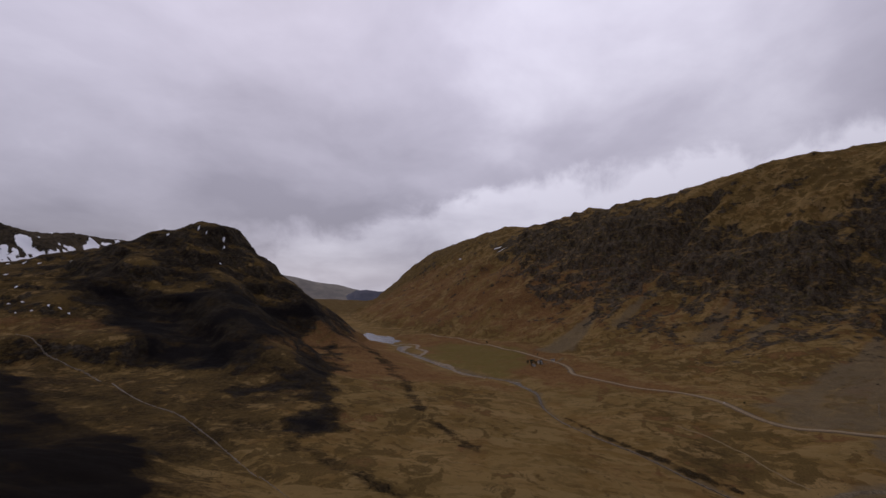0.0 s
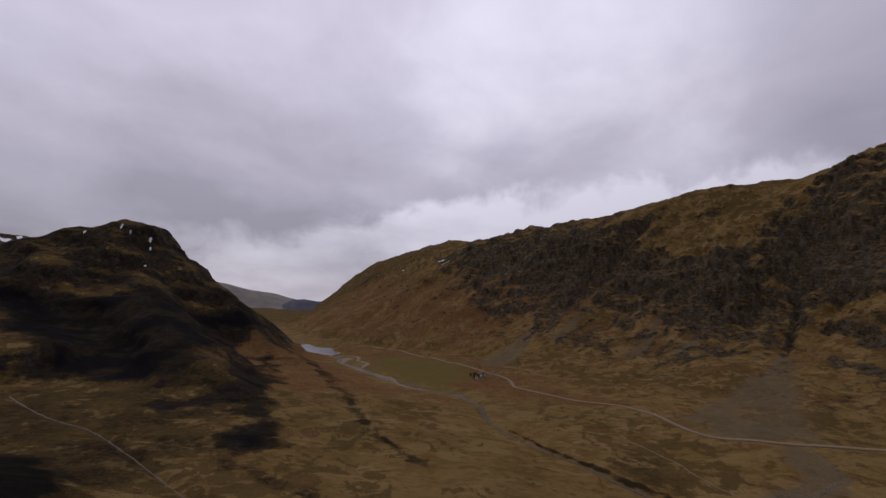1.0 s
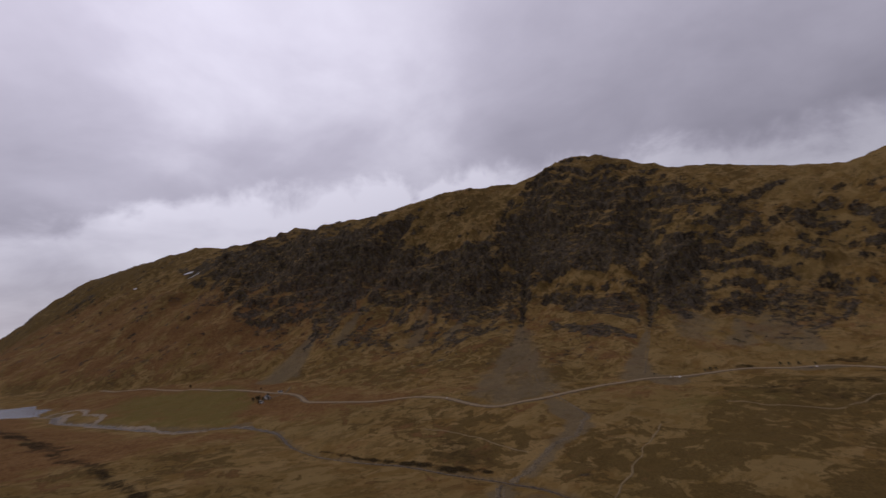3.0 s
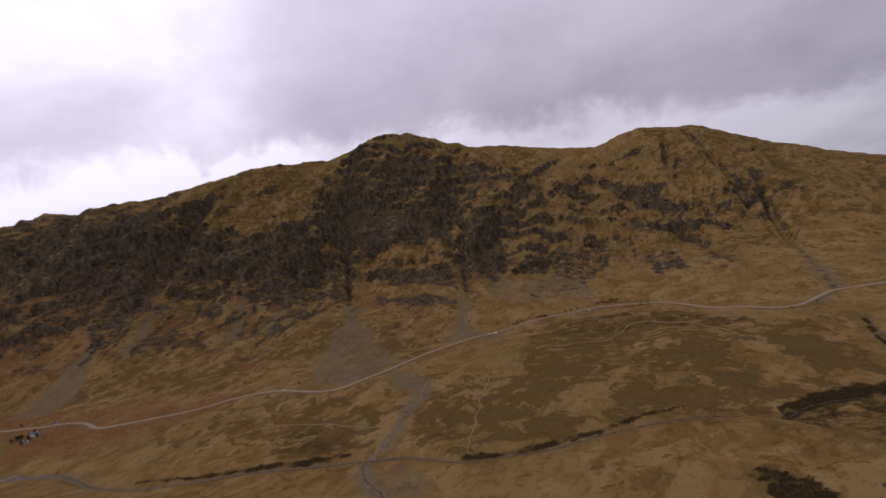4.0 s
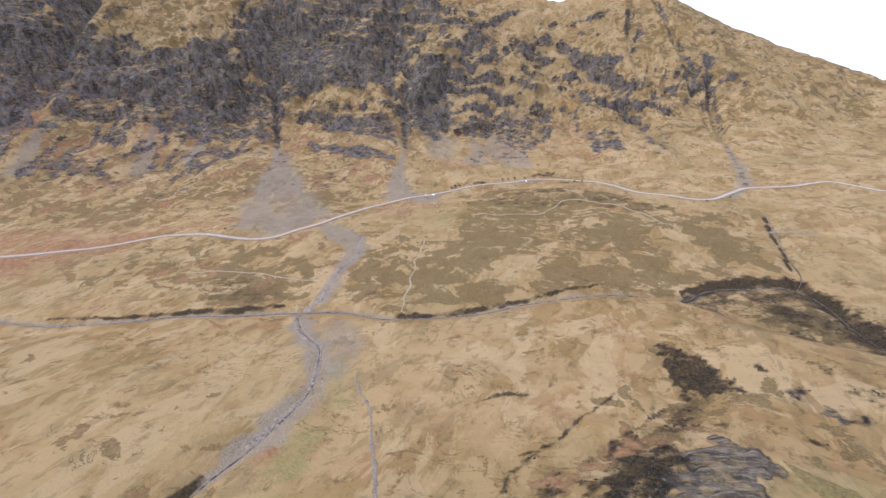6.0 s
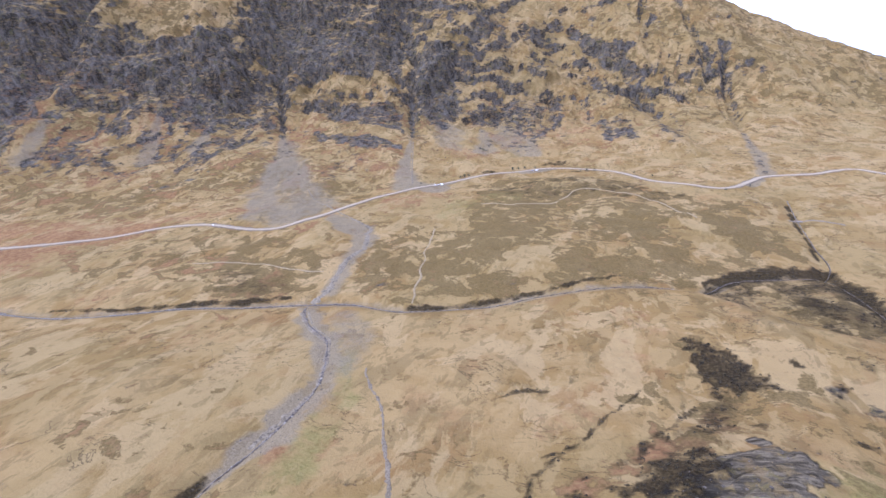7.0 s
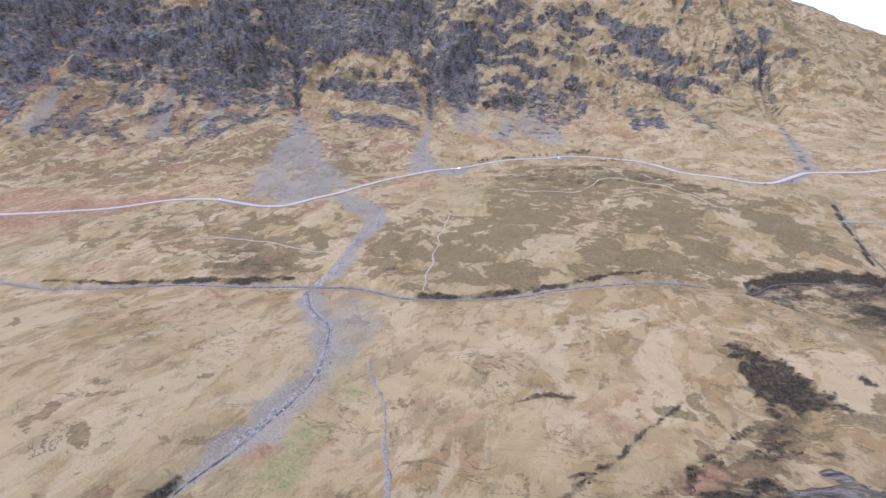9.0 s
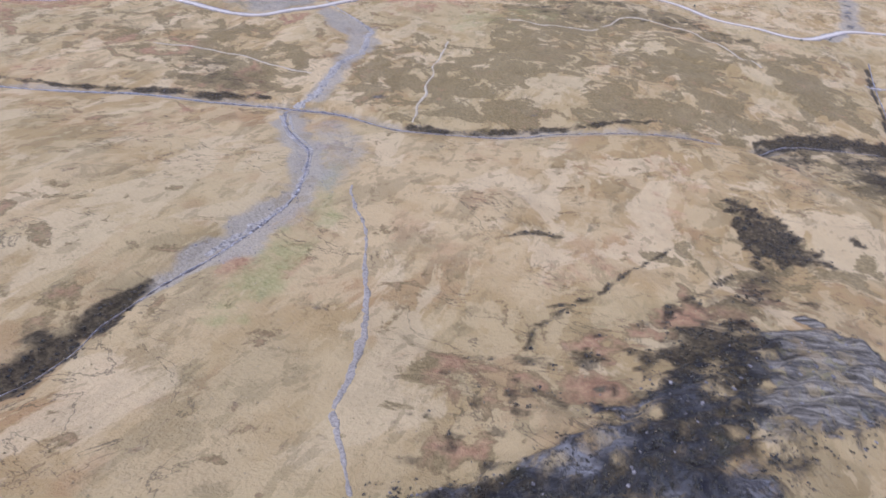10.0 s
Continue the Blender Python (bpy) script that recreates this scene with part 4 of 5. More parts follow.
me = sheet("ground", GX, GY, ZZ)
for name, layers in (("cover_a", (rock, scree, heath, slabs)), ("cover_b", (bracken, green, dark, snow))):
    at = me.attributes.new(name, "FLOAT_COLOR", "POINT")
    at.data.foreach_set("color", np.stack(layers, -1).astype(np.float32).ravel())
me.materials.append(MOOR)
ground = tagged(new("ground", me), "tawny moorland glen with dark crags and scree fans", "ground", kind="structure")


# ---- road, paths and water, laid on the ground ----
def ribbon(name, line, half, rise, material, label, category, gap=4.0, across=3, wobble=0.0, sink=0.8, ragged=0.0):
    """A strip along a line with a skirt into the ground; half is a number or a list, one for each point of the line."""
    c = curve(line, gap)
    d = np.gradient(c, axis=0)
    d /= np.hypot(d[:, 0], d[:, 1])[:, None] + 1e-9
    n = np.stack([-d[:, 1], d[:, 0]], -1)
    if isinstance(half, list):
        run = np.concatenate([[0], np.cumsum(np.hypot(*np.diff(c, axis=0).T))])
        at = [run[np.argmin(np.hypot(*(c - np.array(p[:2])).T))] for p in line]
        w = np.interp(run, at, half)
    else:
        w = np.full(len(c), float(half))
    side = [1 + wobble * fbm(c[:, 0] + 500 * k, c[:, 1], 14, 401 + k, 3) for k in (0, 1)]
    cols = []
    for k in np.linspace(-1, 1, across):
        p = c + n * (k * w * np.where(k < 0, side[0], side[1]))[:, None]
        cols.append(np.column_stack([p, height_at(p[:, 0], p[:, 1]) + rise + ragged * (fbm(p[:, 0], p[:, 1], 5, 405, 3) - 1.2 * k * k)]))
    first, last = cols[0].copy(), cols[-1].copy()
    first[:, 2] -= rise + sink + ragged
    last[:, 2] -= rise + sink + ragged
    cols = [first] + cols + [last]
    m, q = len(c), len(cols)
    co = np.stack(cols, 1).reshape(-1, 3)
    i = (np.arange(m - 1)[:, None] * q + np.arange(q - 1)[None, :]).ravel()
    me = mesh_of(name, co, np.stack([i + 1, i, i + q, i + q + 1], -1))
    me.materials.append(material)
    return tagged(new(name, me), label, category, kind="structure")


ribbon("verge", ROAD, 6.4, 0.40, GRIT, "pale gravel verge beside the tarmac road", "verge", wobble=0.4)
ribbon("road", ROAD, 3.8, 0.85, ASPHALT, "grey two-lane tarmac road along the hillside", "road")
ribbon("river", RIVER[3:30], [10, 9, 8, 7, 6, 5, 3.6, 2.4, 2.2, 1.8, 1.5, 1.5, 1.6, 1.7, 1.7, 1.5, 1.2, 0.7, 0.6, 0.6, 0.7, 0.6, 0.6, 0.6, 0.6, 0.6, 0.6], 0.5, WATER, "shallow stony river running down the glen", "river", gap=2.2, across=7, wobble=0.4, ragged=0.4)
SHINGLE = stone_material("river_shingle", (0.140, 0.108, 0.074), (0.280, 0.226, 0.162), 1.2)
LOWER = [(-1010, -440), (-985, -385), (-900, -395), (-822, -350), (-760, -318), (-702, -284), (-650, -262), (-603, -240), (-565, -205), (-535, -168), (-506, -130), (-490, -116)]
ribbon("river_bank", LOWER, [9, 12, 9, 8, 7, 7, 6, 6, 6, 5, 4, 2], 0.35, SHINGLE, "pale shingle bars beside the lower river", "shingle", gap=3, across=7, wobble=0.9, ragged=0.3)
ribbon("river_bank", [(-1060, -455), (-1020, -362), (-930, -352), (-873, -322), (-820, -330), (-782, -344), (-730, -310), (-690, -272), (-640, -246), (-568, -232), (-530, -196), (-505, -178)], [3, 6, 4, 7, 5, 6, 4, 6, 4, 6, 5, 2], 0.4, SHINGLE, "pale winding strand of river shingle", "shingle", gap=3, across=5, wobble=0.9, ragged=0.3)
ribbon("burn", BURN[9:], [0.9, 1.0, 1.2, 1.3, 1.4, 1.4, 1.4, 1.4, 1.4], 0.28, BROKEN, "thin burn braided over pale gravel", "burn", gap=1.6, across=5, wobble=0.9, ragged=0.3)
ribbon("burn", BURN[1:10], [1.2, 1.2, 1.2, 1.1, 0.9, 0.6, 0.5, 0.5, 0.8], 0.25, BROKEN, "white tumbling burn in the side valley", "burn", gap=2.5, across=5, wobble=0.7, ragged=0.4)
ribbon("burn", GORGE[:5], 0.45, 0.2, WATER, "dark burn in a narrow gorge", "burn", gap=2.5, across=5, wobble=0.5, ragged=0.4)
FAN_BURN = [(-268, 360), (-210, 310), (-146, 271), (-92, 239), (-42, 212), (-36, 196), (-14, 150), (-8, 95), (10, 40), (10, 12)]
ribbon("stream_bed", FAN_BURN, [0.8, 1, 1.5, 2.4, 3.6, 3.8, 3.6, 4, 5, 5], 0.35, PATH_STONE, "dry pale stone bed of a stream", "stream bed", gap=2.2, across=7, wobble=0.5, ragged=0.45)
for off, width in ((-4.0, 1.9), (3.6, 1.5)):
    bed = [(x + off * (0.4 + 0.6 * math.sin(0.7 * i + off)), y + 0.4 * off) for i, (x, y, _) in enumerate(BURN[10:17])]
    ribbon("stream_bed", bed, width, 0.2, PATH_STONE, "braided pale stone bed of the burn", "stream bed", gap=1.6, across=5, wobble=0.9, ragged=0.3)
ribbon("stream_bed", [(131, -80), (137, -90), (150, -103), (163, -115), (172, -128), (180, -141), (193, -160), (206, -182), (215, -203), (221, -219), (231, -229), (240, -238), (252, -250)], [0.5, 0.9, 1.3, 1.1, 1.0, 1.1, 1.3, 1.5, 1.6, 1.3, 0.9, 0.7, 0.5], 0.10, GRIT,
       "narrow stony stream bed down the grass slope", "stream bed", gap=1.2, across=5, wobble=0.9, sink=0.5, ragged=0.12)
ribbon("stream_bed", [(-185, 655), (-150, 575), (-118, 505), (-85, 440)], [0.8, 1, 1.2, 1.8], 0.4, GRIT, "washed-out gully bed above the road", "stream bed", gap=2, across=5, wobble=0.6, ragged=0.4)
ribbon("footpath", [(111, 33), (107, 48), (98, 66), (95, 88), (83, 112), (78, 138), (66, 160), (60, 189), (47, 239)], 0.9, 0.2, TRACK, "trodden footpath through brown heather", "path", gap=3, wobble=0.9)
ribbon("footpath", [(79, 348), (127, 362), (192, 396), (210, 450), (247, 455), (317, 417), (377, 316)], 1.2, 0.3, TRACK, "pale old track across the moor", "path", wobble=0.5)
ribbon("footpath", [(-190, 40), (-150, 62), (-110, 70), (-60, 66), (-20, 72)], 1.0, 0.25, TRACK, "faint footpath curving through heather", "path", wobble=0.5)
ribbon("footpath", [(482, 352), (492, 356), (506, 358), (522, 352), (536, 342)], 1.5, 0.5, PATH_STONE, "pale stone path to a small footbridge", "path", wobble=0.3)
ribbon("footpath", [(-700, 20), (-655, -8), (-640, -40)], 1.6, 0.3, GRIT, "short gravel drive to the farm", "drive", wobble=0.3)
ang = np.linspace(0, 2 * np.pi, 97)[:-1]
lx, ly = -1228 + 140 * np.cos(ang) - 65 * np.sin(ang), -528 + 105 * np.cos(ang) + 87 * np.sin(ang)
co = np.column_stack([np.append(lx, -1228), np.append(ly, -528), np.full(97, -22.4)])
me = mesh_of("loch", co, np.array([(i, (i + 1) % 96, 96) for i in range(96)]))
me.materials.append(STILL)
tagged(new("loch", me), "still grey loch at the foot of the glen", "loch", kind="structure")


# ---- the hills beyond the mouth of the glen ----
def far_hill(line, front, material, label, seed):
    """A distant hill: its crest along a line of (x, y, z), a long slope towards the glen and a short one behind."""
    p = np.array(line, float)
    run = np.linspace(0, len(p) - 1, 60)
    crest = np.stack([np.interp(run, np.arange(len(p)), p[:, k]) for k in range(3)], -1)
    crest[:, 2] += 14 * fbm(crest[:, 1], 0 * run, 420, seed, 4)
    rows = []
    for k in np.linspace(-0.5, 1, 19):
        x, y = crest[:, 0] + front * k, crest[:, 1] + 0.3 * front * k
        fall = np.interp(abs(k), [0, 0.08, 0.3, 0.6, 1], [0, 0.06, 0.42, 0.80, 1])
        rows.append(np.column_stack([x, y, crest[:, 2] - (crest[:, 2] + 60) * fall + 20 * ridged(x, y, 420, seed + 3, 4) * fall * (1 - fall)]))
    co = np.stack(rows, 1).reshape(-1, 3)
    i = (np.arange(59)[:, None] * 19 + np.arange(18)[None, :]).ravel()
    me = mesh_of("backdrop", co, np.stack([i, i + 1, i + 20, i + 19], -1))
    me.materials.append(material)
    return tagged(new("backdrop", me), label, "hill", kind="structure")


# the haze of distance is put into these two base colours
HAZY_MOOR = stone_material("hazy_far_moor", (0.150, 0.140, 0.130), (0.225, 0.205, 0.170), 160.0, 0.95)
BLUE_HAZE_MOOR = stone_material("blue_haze_moor", (0.075, 0.080, 0.105), (0.115, 0.115, 0.140), 120.0, 0.95)
far_hill([(-3799, -2910, 337), (-3897, -2124, 259), (-3917, -1835, 209), (-3989, -1632, 162), (-4048, -1423, 152), (-4081, -1259, 101), (-4126, -1076, 62)], 900, HAZY_MOOR, "grassy hills beyond the glen, haze in their pale colour", 501)
far_hill([(-3778, -1285, 40), (-3806, -1187, 103), (-3834, -1089, 116), (-3862, -977, 97), (-3890, -816, 117), (-3946, -501, 180)], 500, BLUE_HAZE_MOOR, "hill beyond the ridge, its slate-blue colour painted haze", 511)


# ---- things ----
def part(name, bm, material, parent, label=""):
    """One mesh object under a thing or under a part."""
    me = bpy.data.meshes.new(name)
    bm.to_mesh(me)
    bm.free()
    me.materials.append(material)
    ob = new(name, me)
    ob.parent = parent
    return tagged(ob, label)


def box(bm, size, at, turn=0.0, bevel=0.0):
    """A box of a size, centred on at, added to a bmesh."""
    made = bmesh.ops.create_cube(bm, size=1.0)["verts"]
    m = Matrix.Translation(at) @ Matrix.Rotation(turn, 4, "Z") @ Matrix.Diagonal((*size, 1))
    bmesh.ops.transform(bm, matrix=m, verts=made)
    if bevel:
        edges = list({e for v in made for e in v.link_edges})
        bmesh.ops.bevel(bm, geom=edges, offset=bevel, segments=1, affect="EDGES")
    return made


def prism(bm, outline, x0, x1):
    """A solid with an outline in y and z, drawn along x."""
    a = [bm.verts.new((x0, y, z)) for y, z in outline]
    b = [bm.verts.new((x1, y, z)) for y, z in outline]
    bm.faces.new(a)
    bm.faces.new(b[::-1])
    n = len(outline)
    for i in range(n):
        bm.faces.new((a[i], b[i], b[(i + 1) % n], a[(i + 1) % n]))
    bmesh.ops.recalc_face_normals(bm, faces=bm.faces[:])


def tube(bm, p, q, r0, r1, sides=7):
    """A tapered limb from p to q."""
    p, q = Vector(p), Vector(q)
    turn = (q - p).to_track_quat("Z", "Y").to_matrix()
    rings = []
    for at, r in ((p, r0), (q, r1)):
        rings.append([bm.verts.new(at + turn @ Vector((r * math.cos(6.2832 * i / sides), r * math.sin(6.2832 * i / sides), 0))) for i in range(sides)])
    for i in range(sides):
        bm.faces.new((rings[0][i], rings[0][(i + 1) % sides], rings[1][(i + 1) % sides], rings[1][i]))
    bm.faces.new(rings[1])


def stand(name, x, y, turn, label, category, group="", sink=0.15):
    e = new(name)
    e.empty_display_size = 0.5
    e.matrix_world = pose(x, y, float(height_at(x, y)[0]) - sink, 0, 0, turn)
    return tagged(e, label, category, group)


# -- old snow left on the hills --
SNOW = stone_material("old_snow", (0.66, 0.68, 0.72), (0.82, 0.84, 0.87), 2.0, 0.7)


def snow_patch(x, y, long, wide, turn, label):
    """A thin uneven drift of snow that lies on the slope."""
    rng = random.Random(int(x * 7 + y))
    a = np.linspace(0, 2 * np.pi, 17)[:-1]
    r = np.array([0.35 + 0.65 * rng.random() for _ in a])
    ring = []
    for k, lift in ((1.0, -0.6), (0.85, 0.5), (0.45, 0.9)):
        u, v = long * k * r * np.cos(a), wide * k * r * np.sin(a)
        px, py = x + u * math.cos(turn) - v * math.sin(turn), y + u * math.sin(turn) + v * math.cos(turn)
        ring.append(np.column_stack([px, py, height_at(px, py) + lift]))
    co = np.vstack(ring + [[[x, y, float(height_at(x, y)[0]) + 1.0]]])
    faces = []
    for q in (0, 16):
        faces += [f for i in range(16) for f in ((q + i, q + (i + 1) % 16, q + 16 + i), (q + (i + 1) % 16, q + 16 + (i + 1) % 16, q + 16 + i))]
    faces += [(32 + i, 32 + (i + 1) % 16, 48) for i in range(16)]
    me = mesh_of("snow_patch", co, np.array(faces))
    me.materials.append(SNOW)
    tagged(new("snow_patch", me), label, "snow", "old snow patches")


for x, y, long, wide, turn in ((-789, -1476, 9, 6, 0.4), (-614, -1266, 6, 4, 1.0), (-545, -1209, 4, 3, 0.2), (-492, -1126, 6, 2.5, 1.2), (-457, -1103, 4, 2, 0.5), (-456, -1071, 7, 3, 0.9),
                               (-479, -1059, 4, 2.5, 0.8), (-485, -1040, 7, 1.8, 1.3), (-470, -1007, 5, 3, 1.0), (-979, -1671, 9, 7, 0.2), (-938, -1577, 8, 6, 0.8), (-933, -1524, 8, 6, 0.1), (-888, -1384, 6, 4, 0.6)):
    snow_patch(x, y, long, wide, turn, "small patch of old snow on the moor slope")
for x, y, long, wide, turn in ((-910, -1114, 8, 5, 0.6), (-943, -1041, 13, 4, 0.3), (-915, -1000, 9, 3, 0.5), (-960, -969, 8, 4, 0.2), (-941, -956, 11, 3, 0.3), (-855, -918, 5, 3, 0.4)):
    snow_patch(x, y, long, wide, turn, "streak of old snow below the summit rocks")
for x, y, long, wide, turn in ((-2000, -24, 34, 5, 0.9), (-1945, -12, 30, 5, 1.3), (-2147, -224, 16, 4, 1.2)):
    snow_patch(x, y, long, wide, turn, "long streak of old snow on the ridge")


# -- houses by the road --
def house(x, y, turn, long, deep, eaves, ridge, windows, label):
    h = stand("house", x, y, turn, label, "house", sink=0.4)
    bm = bmesh.new()
    prism(bm, [(-deep / 2, 0), (deep / 2, 0), (deep / 2, eaves), (0, ridge), (-deep / 2, eaves)], -long / 2, long / 2)
    part("wall", bm, LIME, h)
    bm = bmesh.new()
    for s in (-1, 1):
        over = 0.35
        k = (ridge - eaves) / (deep / 2)
        prism(bm, [(0, ridge + 0.22), (s * (deep / 2 + over), eaves - over * k + 0.22), (s * (deep / 2 + over), eaves - over * k + 0.02), (0, ridge + 0.02)], -long / 2 - 0.2, long / 2 + 0.2)
    roof = part("roof", bm, SLATE, h, "dark slate roof")
    for s in (-1, 1):
        bm = bmesh.new()
        box(bm, (0.8, 0.7, 1.6), (s * (long / 2 - 0.5), 0, ridge + 0.55), 0, 0.04)
        box(bm, (1.0, 0.9, 0.14), (s * (long / 2 - 0.5), 0, ridge + 1.4))
        part("chimney", bm, LIME, roof)
    for f in (-1, 1):
        for i in range(windows):
            wx = (i - (windows - 1) / 2) * long / windows
            if f < 0 and i == windows // 2:
                bm = bmesh.new()
                box(bm, (0.95, 0.10, 2.05), (wx, f * (deep / 2 + 0.03), 1.03), 0, 0.02)
                part("door", bm, DOOR, h, "dark painted plank door")
                continue
            bm = bmesh.new()
            for ox, oz, sx, sz in ((0, 0.65, 1.1, 0.1), (0, -0.65, 1.1, 0.1), (-0.5, 0, 0.1, 1.3), (0.5, 0, 0.1, 1.3), (0, 0, 0.06, 1.2)):
                box(bm, (sx, 0.12, sz), (wx + ox, f * (deep / 2 + 0.04), 1.6 + oz))
            w = part("window", bm, TIMBER, h)
            bm = bmesh.new()
            box(bm, (0.96, 0.04, 1.24), (wx, f * (deep / 2 + 0.02), 1.6))
            part("pane", bm, GLASS, w, "dark window glass")
    return h


house(-643, -46, 20, 13, 6.5, 4.6, 7.2, 3, "white limewashed farmhouse with a slate roof")
house(-668, -12, 65, 9, 5.5, 3.0, 4.9, 2, "low white farm shed beside the drive")
house(-622, -64, 25, 8, 5, 2.8, 4.6, 2, "small pale outbuilding near the farmhouse")


# -- trees --
def tree(x, y, tall, wide, seed, label, group):
    rng = random.Random(seed)
    t = stand("tree", x, y, 0, label, "tree", group, 0.3)
    bm = bmesh.new()
    tube(bm, (0, 0, 0), (0.1, 0.05, tall * 0.45), tall * 0.035, tall * 0.022)
    tube(bm, (0.1, 0.05, tall * 0.45), (0, 0.1, tall * 0.85), tall * 0.022, tall * 0.008)
    tips = []
    for i in range(13):
        a, u = 2.4 * i + rng.random(), 0.22 + 0.6 * i / 13
        reach = wide * (0.55 + 0.45 * rng.random()) * (1.15 - u * 0.75)
        q = (reach * math.cos(a), reach * math.sin(a), tall * (u + 0.10 + 0.12 * rng.random()))
        tube(bm, (0.05, 0.05, tall * u), q, tall * 0.010, tall * 0.003, 5)
        tips.append(q)
    part("trunk", bm, BARK, t, "dark bare trunk and limbs")
    verts, faces = [], []
    tips += [(0, 0, tall * 0.95), (0.2 * wide, 0, tall * 0.84), (-0.2 * wide, 0.1, tall * 0.8)]
    for q in tips:
        for _ in range(46):
            c = [q[k] + rng.gauss(0, 1) * wide * (0.20 if k < 2 else 0.14) for k in range(3)]
            s = tall * 0.028 * (0.6 + rng.random())
            u = Vector((rng.gauss(0, 1), rng.gauss(0, 1), rng.gauss(0, 1))).normalized()
            v = u.orthogonal().normalized()
            n = len(verts)
            verts += [tuple(Vector(c) + u * s), tuple(Vector(c) + v * s * 0.6), tuple(Vector(c) - u * s), tuple(Vector(c) - v * s * 0.6)]
            faces.append((n, n + 1, n + 2, n + 3))
    me = mesh_of("crown", np.array(verts), np.array(faces), True)
    me.materials.append(CROWN)
    crown = new("crown", me)
    crown.parent = t
    return t


FARM = "trees round the farm"
for i, (x, y, tall) in enumerate([(-630, -58, 9), (-636, -66, 10.5), (-650, -66, 9.5), (-628, -48, 8), (-656, -58, 8.5), (-645, -74, 10), (-662, -40, 7), (-620, -70, 7.5), (-1018, -141, 9), (-735, -35, 6)]):
    tree(x, y, tall, tall * 0.36, 500 + i, "dark evergreen tree by the white farm" if i < 8 else "lone dark tree on the green pasture", FARM if i < 8 else "lone trees in the glen")
WAYSIDE = "trees along the road"
for i, (x, y, tall) in enumerate([(-8, 514, 7), (-1, 520, 6), (-14, 508, 5), (70, 590, 7), (80, 598, 6), (92, 604, 6.5), (-262, 170, 4.5), (112, 612, 5), (204, 590, 5), (216, 588, 5.5), (230, 590, 5), (300, 590, 5), (330, 560, 4.5), (430, 468, 4), (-70, 445, 4), (466, 498, 4)]):
    tree(x, y, tall, tall * 0.48, 600 + i, "squat dark wind-bent tree beside the road", WAYSIDE)


# -- parked vehicles --
def car(x, y, turn, paint, label, tall=1.45, long=4.3):
    c = stand("car", x, y, turn, label, "car", "cars in the lay-by", -0.02)
    bm = bmesh.new()
    prism(bm, [(-long / 2, 0.35), (long / 2, 0.35), (long / 2, 0.75), (long * 0.28, 0.88), (long * 0.12, tall - 0.08), (-long * 0.30, tall), (-long * 0.45, 0.92), (-long / 2, 0.85)], -0.85, 0.85)
    bmesh.ops.bevel(bm, geom=bm.edges[:], offset=0.06, segments=1, affect="EDGES")
    bmesh.ops.rotate(bm, verts=bm.verts, cent=(0, 0, 0), matrix=Matrix.Rotation(-math.pi / 2, 3, "Z"))
    part("body", bm, paint, c)
    for side in (-1, 1):
        bm = bmesh.new()
        box(bm, (long * 0.42, 0.03, 0.42), (-long * 0.10, side * 0.855, tall - 0.32))
        part("window", bm, GLASS, c, "dark side window")
        for wx in (-1, 1):
            bm = bmesh.new()
            tube(bm, (wx * long * 0.31, side * 0.72, 0.32), (wx * long * 0.31, side * 0.90, 0.32), 0.32, 0.32, 14)
            w = part("wheel", bm, RUBBER, c, "black tyre")
            bm = bmesh.new()
            tube(bm, (wx * long * 0.31, side * 0.86, 0.32), (wx * long * 0.31, side * 0.925, 0.32), 0.19, 0.17, 12)
            part("rim", bm, SILVER, w, "grey wheel rim")
    bm = bmesh.new()
    box(bm, (0.05, 1.3, 0.40), (long * 0.205, 0, tall - 0.36))
    part("windscreen", bm, GLASS, c)
    return c


SILVER = Nodes("silver_paint").done((0.55, 0.55, 0.57), 0.35, metallic=0.6)
WHITE = paint_material("white_car_paint", (0.74, 0.74, 0.74), 0.35, 0.04)
NAVY = paint_material("dark_car_paint", (0.05, 0.06, 0.09), 0.35, 0.04)
car(-41, 444, 48, WHITE, "white car parked in the gravel lay-by")
car(-36, 449, 46, SILVER, "silver car parked in the gravel lay-by")
car(-31, 454, 44, WHITE, "tall white van parked in the gravel lay-by", 2.1, 5.2)
car(112, 588, 40, NAVY, "dark car parked at the viewpoint")
car(119, 593, 40, WHITE, "white car parked at the viewpoint")
car(-278, 151, 0, SILVER, "silver car standing on the tarmac road")


# -- a small footbridge over the upper river --
fb = stand("footbridge", 494, 358, 10, "narrow timber footbridge over the river", "bridge", sink=-1.2)
bm = bmesh.new()
for i in range(16):
    box(bm, (0.56, 1.6, 0.08), (-4.6 + 0.6 * i, 0, 0.2))
part("deck", bm, TIMBER, fb)
for s in (-1, 1):
    bm = bmesh.new()
    box(bm, (9.8, 0.18, 0.30), (0, s * 0.7, 0.0))
    part("beam", bm, TIMBER, fb)
    bm = bmesh.new()
    box(bm, (9.8, 0.08, 0.10), (0, s * 0.8, 1.25))
    part("rail", bm, TIMBER, fb)
    for i in range(6):
        bm = bmesh.new()
        box(bm, (0.10, 0.10, 1.1), (-4.6 + 1.84 * i, s * 0.8, 0.7))
        part("post", bm, TIMBER, fb)


